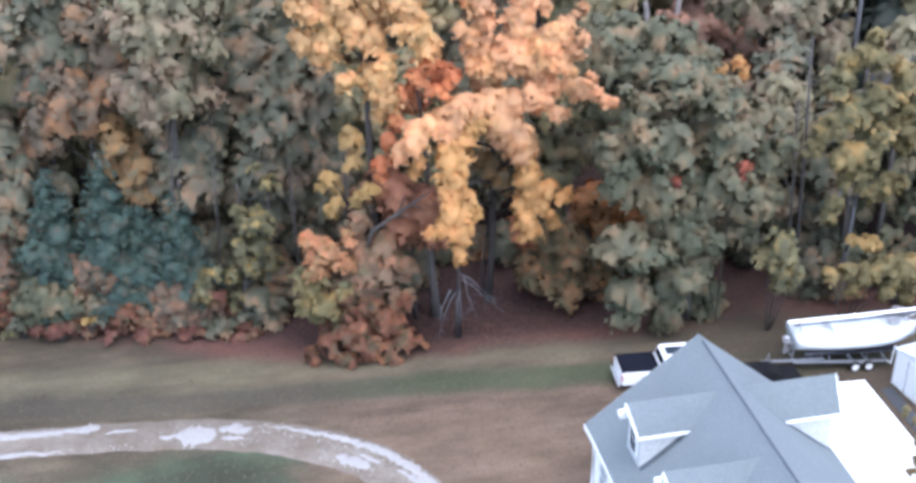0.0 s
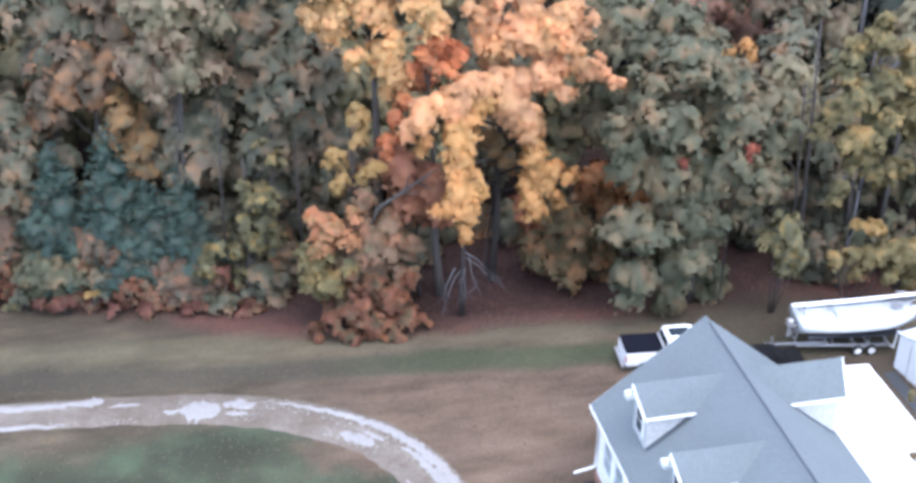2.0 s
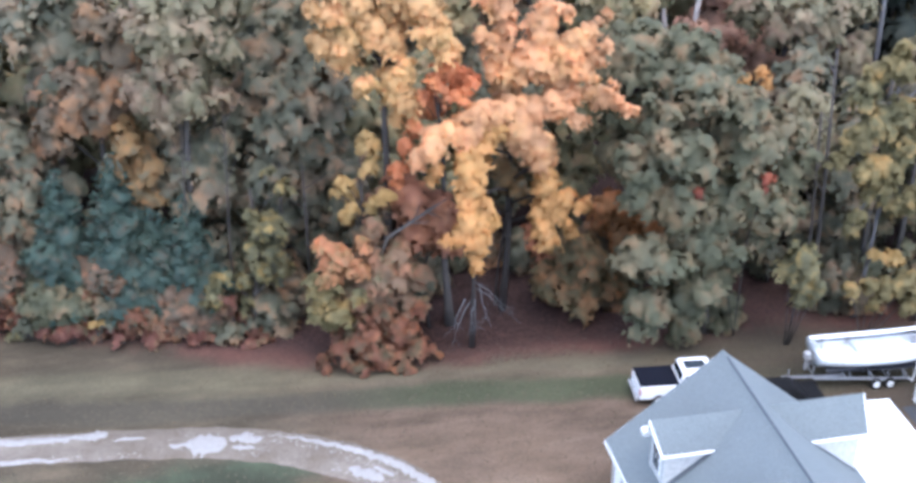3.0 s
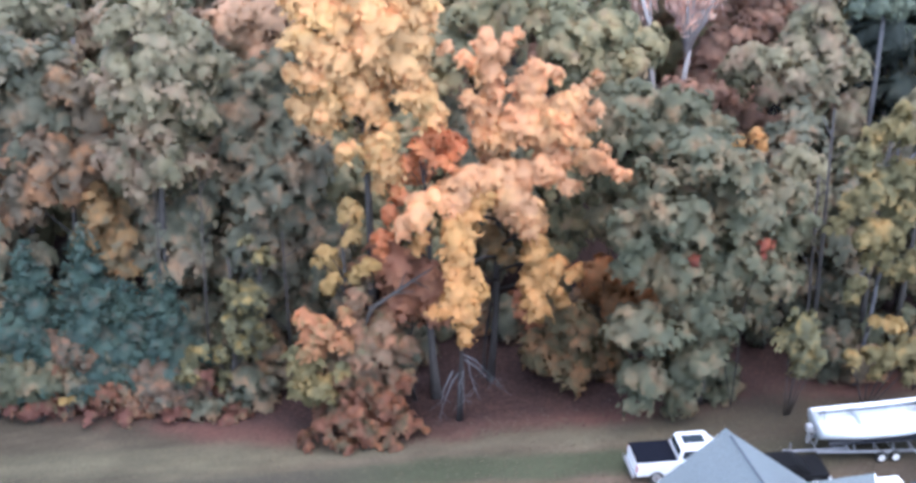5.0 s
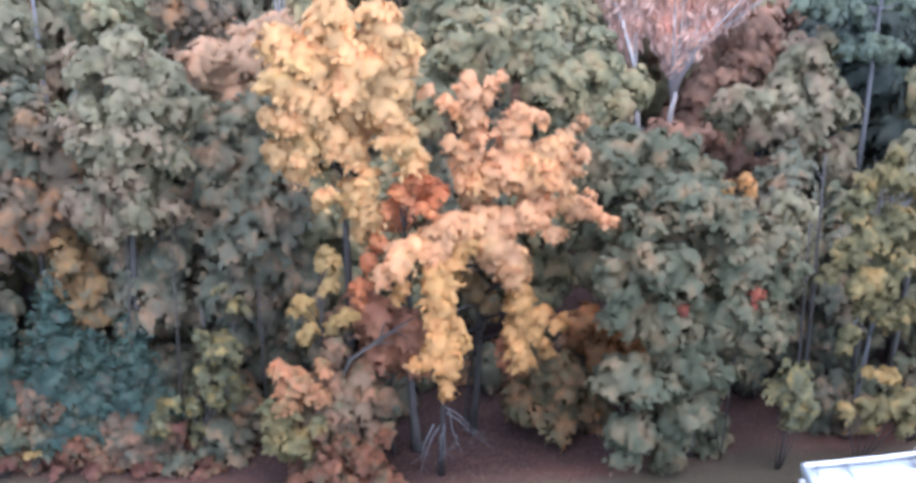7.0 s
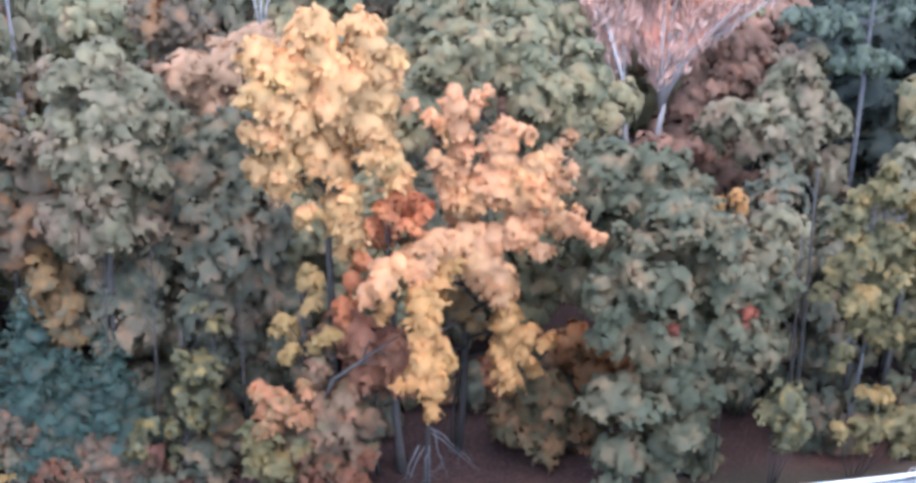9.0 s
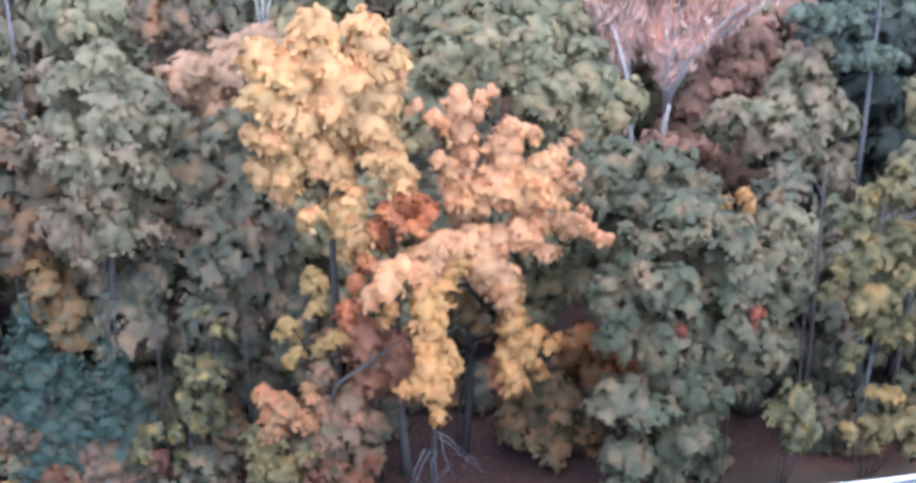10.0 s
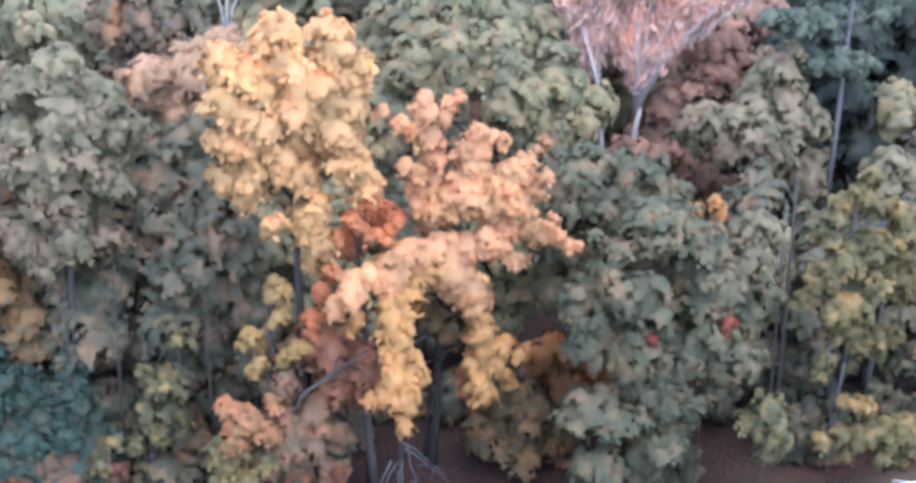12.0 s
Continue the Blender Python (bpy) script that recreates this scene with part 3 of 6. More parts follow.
for s in (-1, 1):
    part("side_rail", tube([(1.3, s * 0.62, rail_z(1.3)), (3.9, s * 0.68, rail_z(3.9)), (6.3, s * 0.68, rail_z(6.3))], [0.075] * 3, 6), "galvanised", trailer)
    part("bunk", tube([(2.0, s * 0.36, rail_z(2.0) + 0.26), (6.2, s * 0.36, rail_z(6.2) + 0.4)], [0.07, 0.07], 6), "bark_grey", trailer, "carpeted wooden bunk")
    for x in (2.2, 3.2, 4.2, 5.2, 6.0):
        part("bunk_post", tube([(x, s * 0.66, rail_z(x)), (x, s * 0.38, rail_z(x) + 0.27)], [0.035, 0.03], 5), "galvanised", trailer)
    for x in (4.45, 5.16):
        wheel(x, s * 0.92, 0.28, 0.28, 0.19, trailer, "trim_white")
    part("axle_arm", tube([(4.2, s * 0.78, rail_z(4.2) - 0.04), (5.4, s * 0.78, rail_z(5.4) - 0.04)], [0.035, 0.035], 5), "galvanised", trailer)
    part("guide_post", tube([(6.24, s * 0.7, rail_z(6.24)), (6.28, s * 1.0, rail_z(6.24) + 0.05), (6.34, s * 1.04, 1.45)], [0.045, 0.045, 0.04], 6), "trim_white", trailer)
for x in (1.4, 3.0, 4.45, 5.16, 6.25):
    part("cross_bar", tube([(x, -0.62, rail_z(x) - 0.03), (x, 0.62, rail_z(x) - 0.03)], [0.045, 0.045], 6), "flue_grey", trailer)
part("tongue_bar", tube([(0.0, -0.3, rail_z(0.0) - 0.16), (1.4, -0.45, rail_z(1.4) - 0.02), (3.0, -0.3, rail_z(3.0) - 0.04)], [0.065, 0.075, 0.07], 6), "galvanised", trailer)
part("winch_post", tube([(1.5, 0, rail_z(1.5)), (1.55, 0, 1.4)], [0.05, 0.04], 6), "flue_grey", trailer)
part("coupler", box(-0.25, 0.06, -0.37, -0.23, rail_z(0) - 0.23, rail_z(0) - 0.08, 0.02), "galvanised", trailer)
part("jack", tube([(0.15, -0.2, -0.05), (0.15, -0.2, 0.95)], [0.035, 0.035], 6), "flue_grey", trailer)

boat = thing("sailing_boat", pose(14.68, 6.9, ground_z(10, 7) - 0.08, 0, 0, 175), "white fibreglass sailing boat with its mast lowered on a trailer", "boat")
bm = bmesh.new()
rings = []
LOA = 6.25
for i in range(15):
    u = i / 14
    half = 1.18 * (1 - (1 - min(u / 0.42, 1)) ** 2.7) * (1 - 0.16 * max(0, (u - 0.62) / 0.38) ** 1.6) + 0.03
    sheer = 2.06 - 0.28 * math.sin(math.pi * min(u * 0.8 + 0.1, 1)) + 0.10 * (1 - u)
    keel = 1.14 + 0.2 * (1 - u) ** 6 + 0.25 * max(0, u - 0.7)
    x = u * LOA - 0.25 * (1 - u) ** 2
    ring = [(x, -half * 0.97, sheer + 0.04), (x, -half, sheer), (x, -half * 0.97, sheer * 0.65 + keel * 0.35), (x, -half * 0.72, sheer * 0.28 + keel * 0.72), (x, -half * 0.25, keel + 0.05), (x, 0, keel)]
    ring += [(p[0], -p[1], p[2]) for p in ring[-2::-1]]
    rings.append([bm.verts.new(p) for p in ring])
for a, c in zip(rings, rings[1:]):
    for j in range(len(a) - 1):
        bm.faces.new((a[j], a[j + 1], c[j + 1], c[j]))
bm.faces.new(rings[0])
bm.faces.new(rings[-1][::-1])
bmesh.ops.recalc_face_normals(bm, faces=bm.faces)
hull = part("hull", bm, "gelcoat", boat, "glossy white hull", smooth=True)
bm = bmesh.new()
left, right, midl = [], [], []
for i in range(15):
    u = i / 14
    half = 1.18 * (1 - (1 - min(u / 0.42, 1)) ** 2.7) * (1 - 0.16 * max(0, (u - 0.62) / 0.38) ** 1.6) + 0.03
    sheer = 2.06 - 0.28 * math.sin(math.pi * min(u * 0.8 + 0.1, 1)) + 0.10 * (1 - u)
    x = u * LOA - 0.25 * (1 - u) ** 2
    left.append(bm.verts.new((x, -half * 0.95, sheer + 0.03)))
    midl.append(bm.verts.new((x, 0, sheer + 0.12)))
    right.append(bm.verts.new((x, half * 0.95, sheer + 0.03)))
for a, c in ((left, midl), (midl, right)):
    for i in range(14):
        bm.faces.new((a[i], c[i], c[i + 1], a[i + 1]))
bmesh.ops.recalc_face_normals(bm, faces=bm.faces)
bmesh.ops.solidify(bm, geom=bm.faces[:], thickness=0.03)
part("deck", bm, "gelcoat", boat, "white deck", smooth=True)
part("cabin_top", box(1.7, 4.3, -0.62, 0.62, 1.85, 2.26, 0.14), "gelcoat", boat)
part("hatch", box(2.3, 2.8, -0.25, 0.25, 2.255, 2.30, 0.02), "roof_pale", boat)
part("anchor_locker", box(0.75, 1.25, -0.3, 0.3, 2.2, 2.25, 0.02), "flue_grey", boat, "grey locker lid on the foredeck")
part("cockpit_seat", box(4.45, 5.9, -0.85, -0.5, 1.85, 2.05, 0.04), "gelcoat", boat)
part("cockpit_seat", box(4.45, 5.9, 0.5, 0.85, 1.85, 2.05, 0.04), "gelcoat", boat)
# grey instead of white: the coaming's shadow is put into the well's colour
part("cockpit_well", box(4.4, 5.95, -0.48, 0.48, 1.86, 1.945), "flue_grey", boat)
part("boot_stripe", box(0.9, 5.6, -0.62, 0.62, 0.9, 0.96), "bottom_paint", boat)
part("mast", tube([(6.65, 0.15, 2.74), (2.8, 0.1, 2.81), (-1.2, -0.05, 2.9)], [0.075, 0.085, 0.07], 8), "paint_white", boat, "lowered white aluminium mast")
# the boom's dark colour stands in for the shade between mast and deck
part("boom", tube([(6.3, 0.2, 2.54), (3.2, 0.16, 2.6), (-0.6, 0.05, 2.67)], [0.05, 0.06, 0.05], 8), "slate_dark", boat, "boom below the mast, coloured dark for the shade there")
for x, h in ((0.35, 2.84), (5.95, 2.74)):
    for s in (-0.3, 0.3):
        part("mast_crutch", tube([(x, s, 2.0), (x, -0.1 if x < 1 else 0.03, h - 0.05)], [0.03, 0.03], 6), "galvanised", boat)
motor = part("outboard_motor", box(6.5, 6.82, 0.1, 0.42, 1.62, 1.98, 0.09), "alloy", boat, "pale grey outboard motor behind the transom")
part("motor_leg", box(6.58, 6.72, 0.2, 0.32, 0.95, 1.64, 0.02), "flue_grey", motor)
part("bracket", box(6.22, 6.56, 0.16, 0.36, 1.5, 1.6, 0.02), "flue_grey", motor)
for s in (-1, 1):
    part("pulpit_rail", tube([(0.0, s * 0.12, 2.3), (-0.1, s * 0.16, 2.72), (0.9, s * 0.55, 2.74), (0.95, s * 0.62, 2.26)], [0.018] * 4, 6), "alloy", boat)

# ---- shadow beside the shed, laid as a dark slab ----
paving = thing("paving", pose(12.3, 2.6, ground_z(12.3, 2.6)), "dark slab laid for the shadow beside the shed", "paving")
part("slab", box(-0.35, 0.33, -2.2, 1.8, -0.1, 0.03, 0.01), "asphalt", paving)

# ---- white shed ----
shed = thing("shed", pose(12.76, 4.83, ground_z(13, 4), 0, 0, 10), "white metal-sided shed with a low gable roof beside the boat", "shed")
part("wall", prism([(-3.3, -0.15), (0, -0.15), (0, 1.98), (-1.65, 2.46), (-3.3, 1.98)], 0.0, 3.2, "x"), "metal_white", shed, "white ribbed metal wall")
for i in range(11):
    part("wall_rib", box(-0.014, -0.002, -3.2 + i * 0.3, -3.15 + i * 0.3, -0.1, 1.96), "metal_white", shed)
door = part("door", box(-0.05, -0.003, -1.98, -0.98, 0.0, 1.9, 0.01), "metal_white", shed, "plain white metal door")
part("door_gap", box(-0.048, -0.002, -0.975, -0.945, 0.0, 1.9), "slate_dark", door)
for e in (0, 1):
    y0, y1 = (0.12, -1.65) if e else (-3.42, -1.65)
    part("roof", prism([(y0, 1.96), (y1, 2.475), (y1, 2.53), (y0, 2.015)], -0.12, 3.32, "x"), "roof_pale", shed, "pale blue-white metal roof")
# ---- trees ----
RNG = np.random.default_rng(7)


def ball(steps):
    bm = bmesh.new()
    bmesh.ops.create_icosphere(bm, subdivisions=steps, radius=1)
    v, f = np.array([v.co[:] for v in bm.verts]), np.array([[v.index for v in f.verts] for f in bm.faces])
    bm.free()
    return v, f


BIG_V, BIG_F = ball(2)


def unit(v):
    return v / np.maximum(np.linalg.norm(v, axis=-1, keepdims=True), 1e-6)


def foliage(name, lobes, mat, parent, leaf=0.36, per_m2=1.3, count=18, puff=0.78, up=0.55, label="", keep=0.62, core=0.72, long=1.25, inner=0.55, droop=0.3, rays=7):
    """A crown of leaf sprays over rounded lobes (x, y, z, r): each spray a drooping, ragged fan of twigs edged and topped with leaves, all joined into one mesh."""
    lobes = np.array(lobes, float)
    seats, outs, knobs, girth = [], [], [], []
    for x, y, z, r in lobes:
        knobs.append((x, y, z, r * 0.84))
        for d in unit(RNG.normal(size=(int(3 + 2 * r) if r > 0.45 else 1, 3))):
            knobs.append((*(np.array([x, y, z]) + d * r * RNG.uniform(0.6, 0.95)), r * RNG.uniform(0.3, 0.55)))
    knobs = np.array(knobs)
    for x, y, z, r in knobs:
        m = max(4, int(4 * math.pi * r * r * per_m2 / min(max(0.42 + 0.5 * r, 0.5), 1.0) ** 1.5))
        d = unit(RNG.normal(size=(m, 3)))
        # uneven outline: bulges and hollows
        w = 0.88 + 0.24 * np.sin(d[:, 0] * 5 + x * 3) * np.cos(d[:, 2] * 4 + y * 2 + z) + RNG.normal(0, 0.13, m)
        seats.append(np.array([x, y, z]) + d * (r * w)[:, None] * (1, 1, 0.9))
        outs.append(d)
        girth.append(np.full(m, min(max(0.42 + 0.5 * r, 0.5), 1.0)))
    p, d, girth = np.concatenate(seats), np.concatenate(outs), np.concatenate(girth)
    near = np.full(len(p), 9.0)
    for x, y, z, r in knobs:
        near = np.minimum(near, np.linalg.norm((p - (x, y, z)) / r, axis=1))
    p, d, girth = p[near > keep], d[near > keep], girth[near > keep]
    nt = len(p)
    size = puff * girth * RNG.uniform(0.6, 1.35, nt)
    # each spray lies across its own axis, which points outwards and up
    axis = unit(d * 0.75 + np.array([0, 0, up]) + RNG.normal(0, 0.2, (nt, 3)))
    side = unit(np.cross(axis, RNG.normal(size=(nt, 3))))
    fore = np.cross(axis, side)
    stretch = 1 + (long - 1) * RNG.uniform(0, 1.6, nt)
    phase = RNG.uniform(0, 6.283, nt)
    fingers = RNG.integers(3, 6, nt)

    def reach(ang):
        """How far the spray goes in each direction: a few uneven fingers."""
        k = fingers.reshape((nt,) + (1,) * (ang.ndim - 1))
        f = phase.reshape(k.shape)
        return 0.74 + 0.2 * np.cos(ang * k + f) + 0.12 * np.cos(ang * (k + 2) - 2 * f)

    def put(ang, rad, lift):
        """Points of every spray from an angle, a distance along it (0 to 1) and a lift over it."""
        w = reach(ang) * rad * size[:, None]
        flat = side[:, None] * (np.cos(ang) * w * stretch[:, None])[..., None] + fore[:, None] * (np.sin(ang) * w / stretch[:, None] ** 0.5)[..., None]
        return p[:, None] + flat + axis[:, None] * ((lift - droop * rad ** 2) * size[:, None])[..., None] - np.array([0, 0, 0.25]) * (rad ** 2 * size[:, None])[..., None]

    whole = unit(p - lobes[:, :3].mean(0) - np.array([0, 0, -0.5]))
    shade = axis * 0.36 + d * 0.14 + whole * 0.42 + np.array([0, 0, 0.36])
    cv, cf, cn = np.zeros((0, 3)), np.zeros(0, int), np.zeros((0, 3))
    if core > 0:
        ang = np.tile(np.arange(rays) * 6.2832 / rays, (nt, 1)) + RNG.normal(0, 0.14, (nt, rays))
        hub = p[:, None] + axis[:, None] * (0.2 * size[:, None])[..., None]
        ring1 = put(ang, np.full((nt, rays), 0.5 * core), RNG.uniform(0.02, 0.2, (nt, rays)))
        ring2 = put(ang, core * RNG.uniform(0.75, 1.2, (nt, rays)), RNG.normal(0, 0.06, (nt, rays)))
        fan = np.concatenate([hub, ring1, ring2], 1)
        j = np.arange(rays)
        n_ = (j + 1) % rays
        tri = np.concatenate([np.stack([0 * j, 1 + j, 1 + n_], 1), np.stack([1 + j, 1 + rays + j, 1 + rays + n_], 1), np.stack([1 + j, 1 + rays + n_, 1 + n_], 1)])
        cv, cf = fan.reshape(-1, 3), (tri[None] + (np.arange(nt) * (1 + 2 * rays))[:, None, None]).reshape(-1)
        cn = (shade[:, None] + unit(fan - p[:, None]) * 0.3).reshape(-1, 3)
    # dense twigs and leaves inside each lobe
    if inner > 0:
        w = 1 + 0.2 * np.sin(BIG_V @ RNG.normal(0, 3.4, (3, len(lobes))) + RNG.uniform(0, 6, len(lobes))).T + RNG.normal(0, 0.07, (len(lobes), len(BIG_V)))
        bv = (lobes[:, None, :3] + BIG_V[None] * (w * lobes[:, 3:] * inner)[..., None] * (1, 1, 0.9)).reshape(-1, 3)
        cf = np.concatenate([cf, (BIG_F[None] + len(cv) + (np.arange(len(lobes)) * len(BIG_V))[:, None, None]).reshape(-1)])
        cv = np.concatenate([cv, bv])
        cn = np.concatenate([cn, np.tile(BIG_V * 0.6 + np.array([0, 0, 0.5]), (len(lobes), 1))])
    # leaves: most along the rim, the rest over the top
    m = nt * count
    rad = RNG.uniform(0.15, 1.0, (nt, count)) ** 0.6
    c = put(RNG.uniform(0, 6.2832, (nt, count)), rad, RNG.uniform(0.0, 0.14, (nt, count))).reshape(-1, 3)
    ax = np.repeat(axis, count, 0)
    away = unit(c - np.repeat(p, count, 0))
    nrm = unit(ax + away * 0.45 + RNG.normal(0, 0.24, (m, 3)))
    t = unit(away * 0.8 + RNG.normal(0, 0.5, (m, 3)))
    t = unit(t - nrm * (t * nrm).sum(1)[:, None])
    b2 = np.cross(nrm, t)
    s = leaf * RNG.uniform(0.6, 1.35, m)[:, None] * np.repeat(np.clip(size / puff, 0.7, 1.2), count)[:, None]
    quad = np.stack([c - t * s * 0.5, c - b2 * s * 0.38 + t * s * 0.06, c + t * s * 0.6 - nrm * s * 0.14, c + b2 * s * 0.38 + t * s * 0.06], 1).reshape(-1, 3)
    me = bpy.data.meshes.new(name)
    me.vertices.add(len(cv) + 4 * m)
    me.vertices.foreach_set("co", np.concatenate([cv, quad]).reshape(-1))
    me.loops.add(len(cf) + 4 * m)
    me.loops.foreach_set("vertex_index", np.concatenate([cf, np.arange(4 * m) + len(cv)]).astype(np.int32))
    me.polygons.add(len(cf) // 3 + m)
    me.polygons.foreach_set("loop_start", np.concatenate([np.arange(0, len(cf), 3), len(cf) + np.arange(0, 4 * m, 4)]).astype(np.int32))
    me.update()
    me.validate()
    me.shade_smooth()
    # the light falls over the spray as a whole, so that its leaves blend into one another
    ln = np.repeat(np.repeat(shade, count, 0) + away * 0.3 + RNG.normal(0, 0.1, (m, 3)), 4, 0)
    me.normals_split_custom_set_from_vertices(unit(np.concatenate([cn, ln])))
    me.materials.append(MAT[mat])
    ob = new(name, me)
    ob.parent = parent
    if label:
        ob["label"] = label
    return ob


def trunk_and_limbs(tree, lobes, bark, radius):
    """A tapered, slightly crooked trunk with limbs that reach into the lobes."""
    top = max(l[2] for l in lobes)
    cx, cy = np.mean([l[0] for l in lobes]), np.mean([l[1] for l in lobes])
    pts, rad = [], []
    for i in range(9):
        u = i / 8
        pts.append((cx * u ** 1.6 * 0.8 + 0.14 * math.sin(u * 7 + top), cy * u ** 1.6 * 0.6 + 0.14 * math.cos(u * 6 + top), -0.3 + u * (top * 0.95)))
        rad.append(radius * (1.35 if i == 0 else 1) * (1 - 0.85 * u))
    part("trunk", tube(pts, rad, 8), bark, tree, smooth=True)
    for x, y, z, r in lobes[:10]:
        u = min(max((z - 0.28 * math.hypot(x, y) - 1.2) / (top * 0.95), 0.12), 0.9)
        j = u * 8
        i = min(int(j), 7)
        a = Vector(pts[i]).lerp(Vector(pts[i + 1]), j - i)
        e = Vector((x, y, z))
        mid = a.lerp(e, 0.5) + Vector((0, 0, 0.12 * (e - a).length))
        r0 = max(radius * (1 - 0.85 * u) * 0.5, 0.03)
        part("limb", tube([a, mid, e], [r0, r0 * 0.6, 0.02], 5), bark, tree, smooth=True)


def broadleaf(label, x, y, mat, lobes, bark="bark", radius=0.0, low=None, **how):
    tree = thing("tree", pose(x, y, ground_z(x, y)), label, "tree", "trees of the wood")
    top = max(l[2] for l in lobes)
    trunk_and_limbs(tree, lobes, bark, radius or 0.09 + top * 0.011)
    if low:
        foliage("low_crown", [l for l in lobes if l[2] <= low[0]], low[1], tree, label="golden lower leaves", **how)
        lobes = [l for l in lobes if l[2] > low[0]]
    foliage("crown", lobes, mat, tree, **how)
    return tree


def boughs(paths, step=0.5):
    """Lobes strung along limbs, each limb a few points (x, y, z, r)."""
    lobes = []
    for path in paths:
        for p, q in zip(path, path[1:]):
            p, q = np.array(p), np.array(q)
            m = max(1, math.ceil(np.linalg.norm((q - p)[:3]) / step))
            for i in range(m + (path[-1] == tuple(q))):
                at = p + (q - p) * i / m
                lobes.append((*(at[:3] + RNG.normal(0, 0.13, 3)), at[3] * RNG.uniform(0.7, 1.02)))
    return lobes


def bough_tree(label, x, y, mat, paths, low=(), low_mat="", bark="bark_dark", radius=0.2, top=18.0, **how):
    """A tree whose leaves follow its limbs closely, with gaps between them."""
    tree = thing("tree", pose(x, y, ground_z(x, y)), label, "tree", "trees of the wood")
    trunk = [(0.16 * math.sin(u * 5), 0.16 * math.cos(u * 4) - 0.4 * u, -0.3 + u * top) for u in (0, 0.15, 0.3, 0.45, 0.6, 0.75, 0.9, 1.0)]
    part("trunk", tube(trunk, [radius * 1.3] + [radius * (1 - 0.12 * i) for i in range(7)], 8), bark, tree, smooth=True)
    for path in (*paths, *low):
        z = min(max(path[0][2] - 1.3 - 0.2 * math.hypot(path[0][0], path[0][1]), 1.5), top - 0.5)
        u = (z + 0.3) / top
        a = Vector((0.16 * math.sin(u * 5), 0.16 * math.cos(u * 4) - 0.4 * u, z))
        pts = [a, a.lerp(Vector(path[0][:3]), 0.5) + Vector((0, 0, 0.2))] + [Vector(p[:3]) for p in path]
        part("limb", tube(pts, [0.08 * (1 - 0.9 * i / (len(pts) - 1)) + 0.008 for i in range(len(pts))], 5), bark, tree, smooth=True)
    foliage("crown", boughs(paths), mat, tree, **how)
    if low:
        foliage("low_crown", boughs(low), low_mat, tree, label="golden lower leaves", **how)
    return tree


def plumes(name, stems, mat, parent, per_m=10, length=0.9, width=0.16, spread=0.35, hang=0.0):
    """Thin feathery sprays: long narrow leaf clusters that follow each stem (start, end, half width)."""
    v = []
    for a, e, half in stems:
        a, e = np.array(a), np.array(e)
        way = e - a
        m = max(4, int(per_m * np.linalg.norm(way) * (0.5 + half)))
        way = way / np.linalg.norm(way)
        c = a + (e - a) * RNG.uniform(0, 1, (m, 1)) + RNG.normal(0, half, (m, 3)) * 0.6
        t = unit(way + RNG.normal(0, spread, (m, 3)) + np.array([0, 0, -hang]))
        w = unit(np.cross(t, RNG.normal(size=(m, 3))))
        ln = length * RNG.uniform(0.5, 1.3, (m, 1))
        wd = width * RNG.uniform(0.6, 1.4, (m, 1))
        v.append(np.stack([c - t * ln * 0.5, c - w * wd * 0.5, c + t * ln * 0.5, c + w * wd * 0.5], 1).reshape(-1, 3))
    v = np.concatenate(v)
    me = bpy.data.meshes.new(name)
    me.from_pydata(v, [], np.arange(len(v)).reshape(-1, 4))
    me.materials.append(MAT[mat])
    ob = new(name, me)
    ob.parent = parent
    return ob


def shrub(label, x, y, mat, lobes, **how):
    bush = thing("shrub", pose(x, y, ground_z(x, y)), label, "shrub", "undergrowth at the wood's edge")
    for lx, ly, lz, lr in lobes[:5]:
        part("stem", tube([(lx * 0.15, ly * 0.15, -0.1), (lx * 0.6, ly * 0.6, lz * 0.55), (lx, ly, lz)], [0.045, 0.03, 0.012], 5), "bark", bush, smooth=True)
    foliage("leaves", lobes, mat, bush, **{"leaf": 0.3, "puff": 0.56, "per_m2": 1.9, **how})
    return bush


